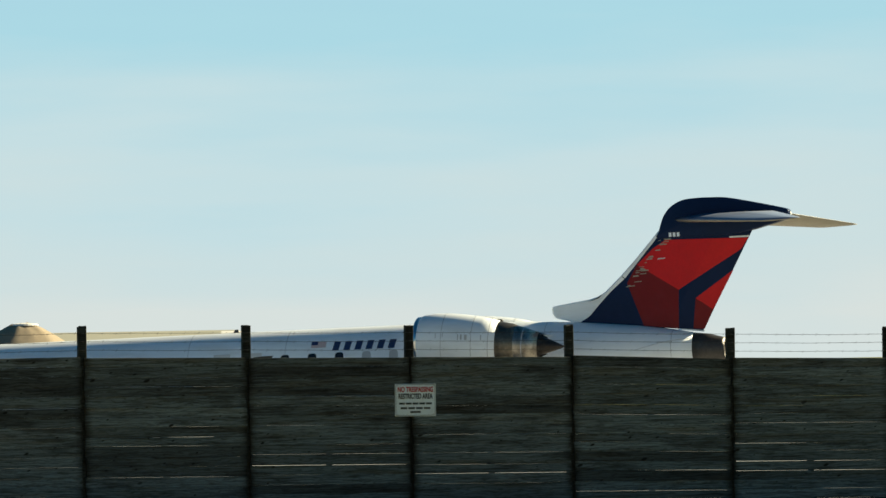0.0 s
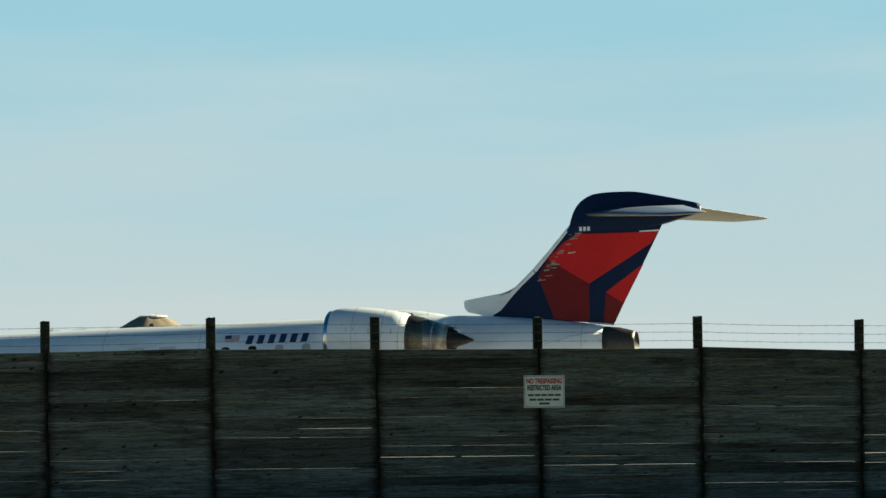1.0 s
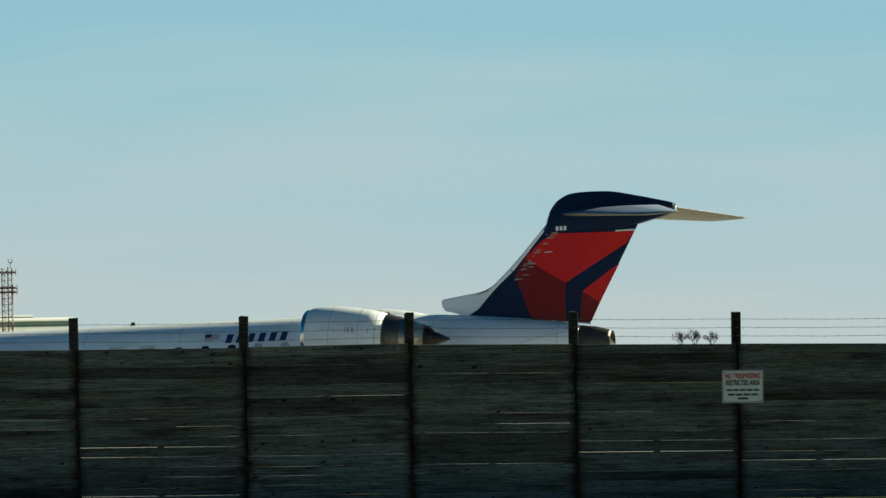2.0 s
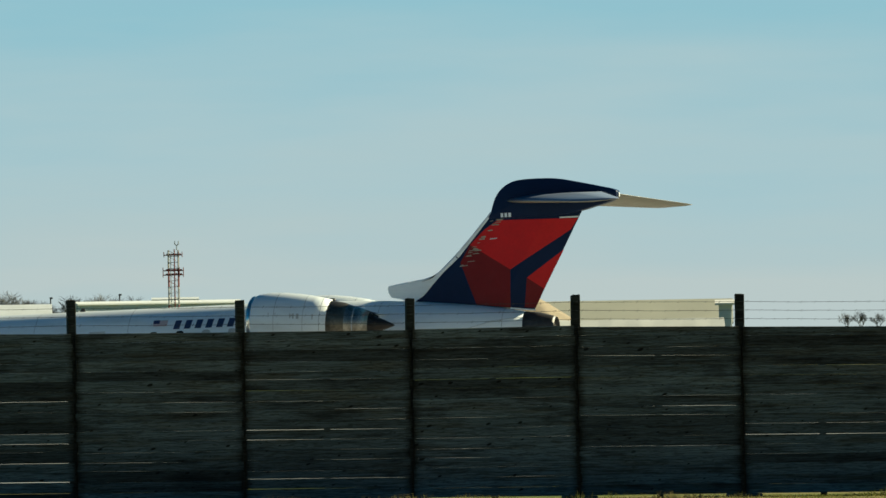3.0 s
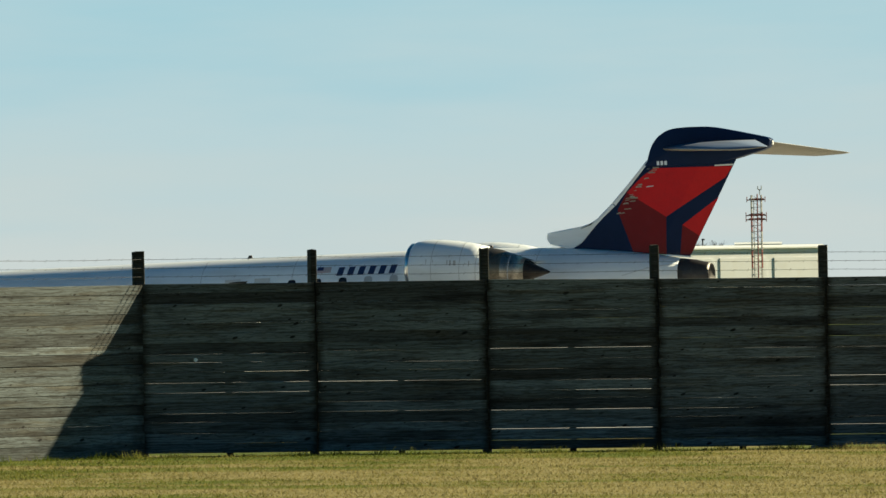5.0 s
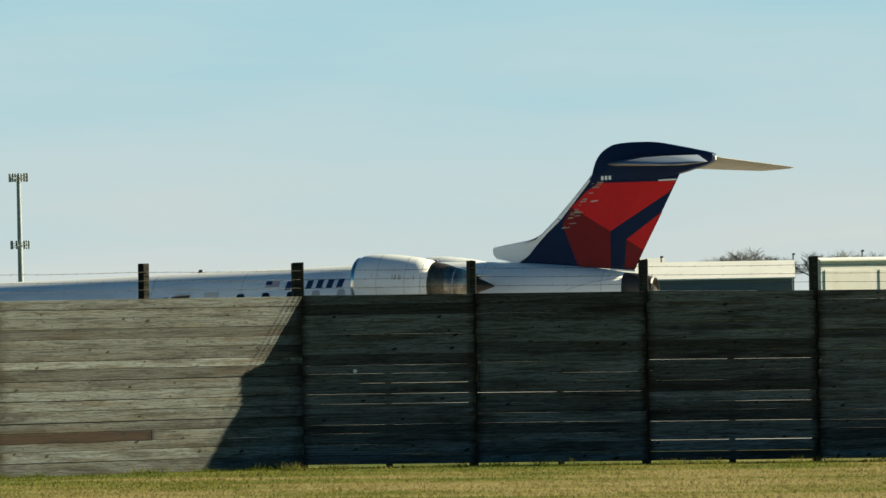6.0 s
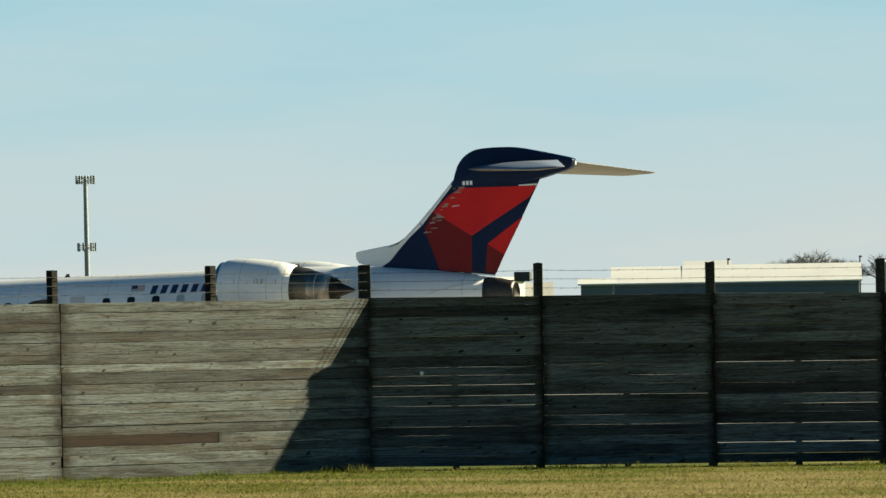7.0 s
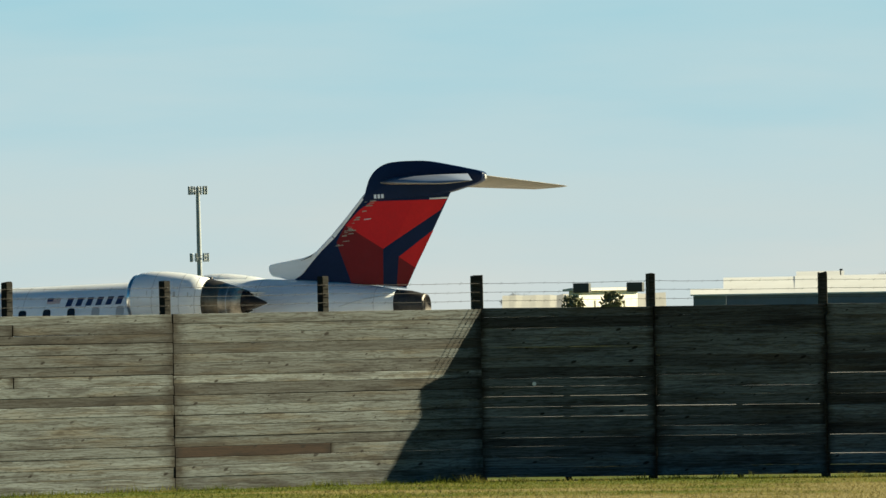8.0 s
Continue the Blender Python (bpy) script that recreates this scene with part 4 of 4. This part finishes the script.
        part("chevron_ring", bm, BURNT, noz, "blackened chevron ring")
        part("plug", turned([(-4.85, 0.33), (-4.6, 0.29), (-4.2, 0.15), (-3.91, 0.03), (-3.88, 0.005)], c), BURNT, noz, "blackened exhaust plug", True)
        part("drain_pipe", rod(bmesh.new(), (-4.9, c[1], c[2] - 0.40), (-4.62, c[1], c[2] - 0.46), 0.045, sides=8), BURNT, eng)
        part("hinge_fairing", box(0.20, 0.12, 0.10, (-5.95, s * 2.45, 0.76), 0.04), BURNT, eng)
        part("rear_band", turned([(-5.93, 0.688), (-5.88, 0.697), (-5.50, 0.640), (-5.38, 0.602), (-5.36, 0.58)], c), SCORCH, noz, "heat-darkened forward band", True)
        for x in (-7.55, -6.62, -6.10):
            part("cowl_seam", turned([(x - 0.008, 0.884 if x < -7 else (0.852 if x < -6.3 else 0.80)), (x + 0.008, 0.884 if x < -7 else (0.852 if x < -6.3 else 0.80))], c), SEAM, eng)
        for x, w in ((-7.72, 0.02), (-7.5, 0.02), (-7.02, 0.03), (-6.92, 0.05), (-6.78, 0.08), (-6.30, 0.03)):
            part("placard", box(w, 0.02, 0.16, (x, c[1] - 0.852 if s < 0 else c[1] + 0.852, 0.22), 0.003), SEAM, eng)
        bm = loft([[(-7.6, s * 0.8, 0.06), (-6.6, s * 0.8, 0.20), (-4.4, s * 0.8, 0.06), (-6.6, s * 0.8, -0.10)],
                   [(-7.3, s * 1.95, 0.06), (-6.6, s * 1.95, 0.18), (-5.4, s * 1.95, 0.06), (-6.6, s * 1.95, -0.08)]])
        part("pylon", bm, HULL, plane)

    # wings, winglets and landing gear
    for s in (-1, 1):
        rings = []
        for f in (0, 0.35, 0.7, 1.0):
            y, chord, le, z = 0.6 + 10.2 * f, 5.0 - 3.6 * f, -18.4 + 5.2 * f, -1.75 + 0.55 * f
            prof = ((0, 0), (0.04, 0.5), (0.3, 1), (0.7, 0.6), (1, 0.05), (1, -0.05), (0.7, -0.4), (0.3, -0.6), (0.04, -0.4))
            rings.append([(le + u * chord, s * y, z + w * 0.055 * chord) for u, w in prof])
        wing = part("wing", loft(rings), HULL, plane, "white swept wing", True)
        bm = loft([[(-12.9, s * 10.8, -1.2), (-12.2, s * 10.84, -1.2), (-11.5, s * 10.8, -1.2), (-12.2, s * 10.76, -1.2)],
                   [(-11.25, s * 11.1, -0.44), (-10.95, s * 11.12, -0.42), (-10.65, s * 11.1, -0.42), (-10.95, s * 11.08, -0.42)]])
        # winglet's shade is put into its colour, as black as the tyres
        part("winglet", bm, RUBBER_SHADE, wing, "upswept winglet with its shade painted in")
        gear = part("main_gear", rod(bmesh.new(), (-14.6, s * 1.95, -2.55), (-14.6, s * 1.9, -1.6), 0.10, 0.13, 12), GALV, plane)
        for dy in (-0.25, 0.25):
            w = part("wheel", turned([(-0.13, 0.20), (-0.13, 0.36), (-0.08, 0.40), (0.08, 0.40), (0.13, 0.36), (0.13, 0.20)], sides=24, closed=True), RUBBER_SHADE, gear, m=pose(-14.6, s * 1.95 + dy, -2.63, 0, 0, 90))
    ng = part("nose_gear", rod(bmesh.new(), (-25.6, 0, -2.40), (-25.6, 0, -1.7), 0.07, 0.09, 12), GALV, plane)
    for dy in (-0.18, 0.18):
        part("wheel", turned([(-0.09, 0.12), (-0.09, 0.22), (-0.05, 0.25), (0.05, 0.25), (0.09, 0.22), (0.09, 0.12)], sides=24, closed=True), RUBBER_SHADE, ng, m=pose(-25.6, dy, -2.44, 0, 0, 90))
    return plane


# ---- the far side of the airfield ----
def bare_tree(height, spread, seed, label):
    rng = random.Random(seed)
    tree = thing("bare_tree", label, "tree", "bare trees along the airfield")
    trunk, crown = bmesh.new(), bmesh.new()
    rod(trunk, (0, 0, -0.3), (0, 0, height * 0.35), height * 0.028, height * 0.02, 7)

    def grow(p, d, length, r, depth):
        q = p + d * length
        rod(crown, p, q, r, r * 0.65, 4 if depth < 3 else 3)
        if depth == 5:
            return
        for _ in range(4):
            nd = (d + Vector((rng.gauss(0, 0.55) * spread, rng.gauss(0, 0.55) * spread, rng.gauss(0.15, 0.35)))).normalized()
            grow(p.lerp(q, rng.uniform(0.55, 1.0)), nd, length * rng.uniform(0.60, 0.85), max(0.015, r * 0.58), depth + 1)

    for _ in range(3):
        grow(Vector((0, 0, height * rng.uniform(0.2, 0.35))), Vector((rng.gauss(0, 0.5) * spread, rng.gauss(0, 0.5) * spread, 0.9)).normalized(), height * 0.22, height * 0.017, 1)
    part("trunk", trunk, BARK, tree)
    part("crown", crown, BARK, tree)
    return tree


def lattice_tower():
    p = bearing(-4.074, 1000)
    tower = thing("lattice_tower", "red and white lattice radio tower with antenna crossbars", "tower", m=pose(p.x, p.y, LOW))
    top, w = 10.2, 0.46
    for k in range(6):
        z0, z1, col = top * k / 6, top * (k + 1) / 6, TOWER_WHITE if k % 2 else TOWER_RED
        for s in (-1, 1):
            for s2 in (-1, 1):
                part("leg", rod(bmesh.new(), (s * w, s2 * w, z0), (s * w, s2 * w, z1), 0.055), col, tower)
        bm = bmesh.new()
        for i in range(3):
            a, b = z0 + (z1 - z0) * i / 3, z0 + (z1 - z0) * (i + 1) / 3
            for s in (-1, 1):
                rod(bm, (-w, s * w, a), (w, s * w, a), 0.03, sides=4)
                rod(bm, (w, s * w, a), (-w, s * w, b), 0.013, sides=4)
                rod(bm, (s * w, -w, a), (s * w, w, b), 0.025, sides=4)
        part("bracing", bm, col, tower)
    part("ladder", rod(bmesh.new(), (0.12, -w, 0), (0.12, -w, top + 0.1), 0.06), TOWER_RED, tower)
    part("feeder_pipe", rod(bmesh.new(), (-0.22, -w, 0), (-0.22, -w, top - 0.3), 0.04), TOWER_WHITE, tower)
    for z, r in ((7.9, 0.95), (8.3, 0.95), (9.75, 0.85)):
        part("crossbar", rod(bmesh.new(), (-r, -w, z), (r, -w, z), 0.05), TOWER_RED, tower)
        part("crossbar", rod(bmesh.new(), (-r * 0.8, w, z + 0.1), (r * 0.8, w, z + 0.1), 0.05), TOWER_RED, tower)
        for x in (-r, r * 0.6, r):
            part("antenna", rod(bmesh.new(), (x, -w, z - 0.2), (x, -w, z + 0.3), 0.04), TOWER_RED, tower)
    bm = bmesh.new()
    rod(bm, (w * 0.7, 0, top), (w * 0.7, 0, top + 0.45), 0.05)
    for s in (-1, 1):
        rod(bm, (w * 0.7, 0, top + 0.45), (w * 0.7 + 0.17 * s, 0, top + 0.55), 0.05)
        rod(bm, (w * 0.7 + 0.17 * s, 0, top + 0.55), (w * 0.7 + 0.17 * s, 0, top + 0.85), 0.05)
    part("top_antenna", bm, GALV, tower)


def cell_mast():
    p = bearing(-8.850, 1200)
    mast = thing("antenna_mast", "grey steel pole with two rings of panel antennas", "mast", m=pose(p.x, p.y, LOW, 0, -0.4, 0))
    part("pole", rod(bmesh.new(), (0, 0, 0), (0, 0, 16.9), 0.34, 0.22, 14), GALV, mast)
    for z, n, r in ((16.5, 9, 0.95), (9.0, 7, 0.95)):
        bm = bmesh.new()
        for i in range(n):
            a, b = 2 * math.pi * i / n, 2 * math.pi * (i + 1) / n
            for dz in (-0.2, 0.25):
                rod(bm, (r * math.cos(a), r * math.sin(a), z + dz), (r * math.cos(b), r * math.sin(b), z + dz), 0.035, sides=4)
            rod(bm, (0, 0, z), (r * math.cos(a), r * math.sin(a), z), 0.04, sides=4)
        part("ring_frame", bm, GALV, mast)
        for i in range(n):
            a = 2 * math.pi * i / n
            part("panel_antenna", box(0.22, 0.16, 0.95, (r * 1.05 * math.cos(a), r * 1.05 * math.sin(a), z + 0.05), 0.04), GALV, mast)


def mound(prof, seed, n=40):
    """A slumped heap: uneven rings of the given (radius, height), rilled down its sides."""
    bm, vs = bmesh.new(), []
    for k, (r, z) in enumerate(prof):
        ringv = []
        for i in range(n):
            a = 2 * math.pi * i / n
            c, s = math.cos(a), math.sin(a)
            q = 1 + 0.07 * noise.noise((c * 1.6 + seed, s * 1.6, z * 0.4)) + 0.05 * noise.noise((c * 6, s * 6 + seed, z * 0.5))
            ringv.append(bm.verts.new((r * q * c, r * q * s, z + (0.22 * noise.noise((c * 3, s * 3 + seed, k)) if k else 0))))
        vs.append(ringv)
    for a, b in zip(vs, vs[1:]):
        for i in range(n):
            bm.faces.new((a[i], a[(i + 1) % n], b[(i + 1) % n], b[i]))
    bm.faces.new(vs[-1])
    return bm


def sand_heap():
    p = bearing(-2.250, 900)
    heap = thing("sand_heap", "tan sand heap with pale covered crest and dark soil", "sand heap", m=pose(p.x, p.y, LOW))
    part("mound", mound(((10.5, 0.2), (8.6, 1.2), (6.6, 2.25), (5.0, 3.1), (3.8, 3.75), (2.7, 4.4), (1.7, 5.0), (1.0, 5.38), (0.4, 5.45)), 0.0), SAND, heap, smooth=True)
    part("soil_pile", mound(((7.2, 0), (5.4, 1.1), (3.7, 2.2), (2.1, 3.2), (0.9, 3.95), (0.3, 4.1)), 5.0), SOIL, heap, "dark soil pile on the heap's left", True, m=Matrix.Translation((-3.4, -4.6, 0)))
    part("cover", turned([(0, 1.25), (0.14, 1.1), (0.24, 0.05)], sides=20, closed=True), TARP, heap, "pale weathered cover sheet", m=Matrix.Translation((0.15, 0, 5.30)) @ Matrix.Rotation(radians(-90), 4, "Y"))


def hall(name, label, az0, az1, dist, eave, ridge, depth, wall, roof, bays, turn=0, group=""):
    """A long low building with a pitched metal roof, panels and doors on its front."""
    a, b = bearing(az0, dist), bearing(az1, dist)
    w, mid = (b - a).length, (a + b) / 2
    rot = math.degrees(math.atan2(b.y - a.y, b.x - a.x)) + turn
    bd = thing(name, label, "building", group, m=pose(mid.x, mid.y, LOW, 0, 0, rot))
    part("wall", box(w, depth, eave, (0, depth / 2, eave / 2), 0.04), wall, bd)
    bm = bmesh.new()
    o = 0.4
    sec = [(-o, eave + 0.004), (depth / 2, ridge), (depth + o, eave + 0.004), (depth + o, eave + 0.2), (depth / 2, ridge + 0.25), (-o, eave + 0.2)]
    vs = [[bm.verts.new((x, y, z)) for y, z in sec] for x in (-w / 2 - o, w / 2 + o)]
    for i in range(6):
        bm.faces.new((vs[0][i], vs[0][(i + 1) % 6], vs[1][(i + 1) % 6], vs[1][i]))
    bm.faces.new(vs[0][::-1])
    bm.faces.new(vs[1])
    part("roof", bm, roof, bd)
    for s in (-1, 1):
        bm = bmesh.new()
        f = [bm.verts.new((s * w / 2, y, z)) for y, z in ((0, eave), (depth, eave), (depth / 2, ridge))]
        g = [bm.verts.new((s * (w / 2 - 0.3), y, z)) for y, z in ((0, eave), (depth, eave), (depth / 2, ridge))]
        bm.faces.new(f), bm.faces.new(g[::-1])
        for i in range(3):
            bm.faces.new((f[i], f[(i + 1) % 3], g[(i + 1) % 3], g[i]))
        part("gable", bm, roof, bd)
    for i in range(bays):
        x = -w / 2 + w * (i + 0.5) / bays
        part("door_panel", box(w / bays * 0.86, 0.1, eave * 0.8, (x, -0.054, eave * 0.4), 0.02), wall, bd)
    return bd


def build_far():
    # the low hall with its shaded front, and the paler one beside it
    hall("hangar", "long low hangar with shaded grey front and cream roof", -5.668, -4.737, 1500, 3.95, 6.30, 22, SIDING, ROOF, 8)
    hall("hangar", "lower wing of the hangar with shaded grey front", -6.046, -5.668, 1500, 3.95, 6.22, 22, SIDING, ROOF, 4)
    hall("hangar", "low end bay of the hangar with shaded grey front", -6.222, -6.046, 1478, 3.95, 4.65, 12, SIDING, ROOF, 2)
    hall("warehouse", "long white warehouse standing askew to the hangar", -4.70, -3.60, 1494, 6.25, 6.5, 1.6, CREAM, ROOF, 3, turn=38)
    hall("warehouse", "raised pale roof block behind the hangar", -5.657, -5.430, 1560, 5.6, 7.05, 10, CREAM, ROOF, 2)
    hall("warehouse", "small raised white block behind the askew warehouse", -4.18, -3.955, 1580, 6.9, 7.15, 8, CREAM, ROOF, 2)
    for az, top in ((-5.435, 6.78), (-4.732, 6.85), (-4.364, 7.16)):
        p = bearing(az, 1535)
        pole = thing("light_pole", "thin dark lamp pole behind the halls", "pole", "lamp poles by the halls", m=pose(p.x, p.y, LOW))
        part("shaft", rod(bmesh.new(), (0, 0, 0), (0, 0, top - LOW), 0.13, 0.10, 8), DARKBOX, pole)
        part("lamp_head", box(0.45, 0.3, 0.25, (0.08, 0, top - LOW), 0.05), DARKBOX, pole)
    hall("long_shed", "long tan low shed on the far side", -2.109, -1.114, 1100, 2.4, 4.75, 11, STUCCO, TANROOF, 9)
    hall("kiosk", "small white block at the long shed's end", -1.17, -1.10, 1080, 4.3, 4.6, 6, CREAM, TARP, 1)
    # pale banks added for the mirage strip, closing the view over the grass
    for az0, az1, dist, top in ((-2.95, -1.12, 858, 3.05), (-7.25, -6.36, 1006, 4.05)):
        a, b = bearing(az0, dist), bearing(az1, dist)
        mid, w = (a + b) / 2, (b - a).length
        bm = loft([[(x, 0, -0.2), (x, 22, top + dz), (x, 25, top + dz), (x, 40, -0.2)] for x, dz in [(-w / 2 + w * q / 24, 0.12 * noise.noise((q * 0.7, dist, 0))) for q in range(25)]])
        bank = part("gravel_bank", bm, MIRAGE_PALE, m=pose(mid.x, mid.y, LOW, 0, 0, math.degrees(math.atan2(b.y - a.y, b.x - a.x))))
        tagged(bank, "long low pale bank added for the mirage strip", "embankment", kind="structure")
    # white relief building with two dark roof boxes, shrubs before it
    h = hall("site_office", "white flat site building with dark louvred boxes at both ends", -6.93, -6.42, 1000, 4.3, 4.36, 1.2, TARP, TARP, 4, turn=52)
    for az in (-6.815, -6.53):
        p = bearing(az, 996)
        box_ob = part("louvre_box", box(1.5, 1.6, 0.9, (0, 0, 0), 0.08), DARKBOX, None, "dark louvred box", m=pose(p.x, p.y, 4.0))
        box_ob.parent = h
        box_ob.matrix_parent_inverse = h.matrix_basis.inverted()
    rng = random.Random(8)
    for az, s in ((-6.862, 1.25), (-6.655, 1.35), (-6.36, 0.7)):
        p = bearing(az, 960)
        shrub = thing("shrub", "dark evergreen shrub in front of the white building", "shrub", "shrubs on the far side", m=pose(p.x, p.y, LOW))
        bm, st = bmesh.new(), bmesh.new()
        for _ in range(420):
            a, r, z = rng.random() * 6.28, s * 1.3 * rng.random() ** 0.6, s * (0.3 + 2.7 * rng.random() ** 0.8)
            r *= math.sqrt(max(0.1, 1 - (z / s / 3.3) ** 2))
            c = Vector((r * math.cos(a), r * math.sin(a), z))
            v = [bm.verts.new(c + Vector((rng.gauss(0, 0.16), rng.gauss(0, 0.16), rng.gauss(0, 0.16)))) for _ in range(4)]
            for t in ((0, 1, 2), (0, 2, 3), (0, 3, 1), (1, 3, 2)):
                bm.faces.new([v[i] for i in t])
        for _ in range(5):
            rod(st, (0, 0, -0.1), (rng.gauss(0, 0.4), rng.gauss(0, 0.4), 1.8 * s), 0.06, 0.02, 5)
        part("stem", st, BARK, shrub)
        part("crown", bm, BUSH, shrub)
    first = bare_tree(10.5, 1.0, 4, "bare leafless tree beyond the halls")
    spots = ((-4.994, 1620, 8.4), (-5.100, 1640, 7.2), (-4.889, 1650, 7.7), (-4.783, 1650, 7.1), (-4.602, 1650, 7.7), (-4.481, 1640, 7.8), (-4.346, 1640, 7.4), (-5.190, 1650, 7.0), (-2.790, 1500, 4.9), (-2.600, 1520, 5.0), (-0.488, 1500, 2.9), (-0.413, 1500, 3.1), (-0.322, 1520, 2.8), (-7.191, 1500, 4.5), (-7.137, 1540, 4.2))
    crown_top = max(v.co.z for c in first.children for v in c.data.vertices)
    for i, (az, d, top) in enumerate(spots):
        p, k = bearing(az, d), (top - LOW) / crown_top
        m = pose(p.x, p.y, LOW, 0, 0, 47 * i)
        tree = first if i == 0 else copy_thing(first, m)
        tree.matrix_basis = m
        wide = 1.3 if i < 10 else 0.8
        tree.scale = (k * wide, k * wide, k)


build_ground()
build_far()
lattice_tower()
cell_mast()
sand_heap()
airliner = build_aircraft()
build_sign()
build_fence()
build_grass()

# ---- movement ----
HEADING = 13.9


def motions():
    rows = []
    for t, s, sway in TRAVEL:
        a = radians(HEADING)
        rows.append((t, pose(7.87 - s * math.cos(a), 327.5 + s * math.sin(a), 2.83 + 0.0045 * s + sway, -1.0, -1.7, -HEADING)))
    walk(airliner, rows)


TRAVEL = [(0, -0.03, -0.017), (0.5, 3.34, 0.042), (1, 6.83, 0.000), (1.5, 10.33, -0.016), (3, 20.98, -0.070), (3.5, 24.45, -0.025), (4, 27.88, -0.007), (5.5, 38.53, 0.046), (6, 42.09, 0.032), (6.5, 45.46, -0.058), (7, 49.03, 0.053), (7.5, 52.40, 0.044), (8, 55.92, 0.065)]
motions()
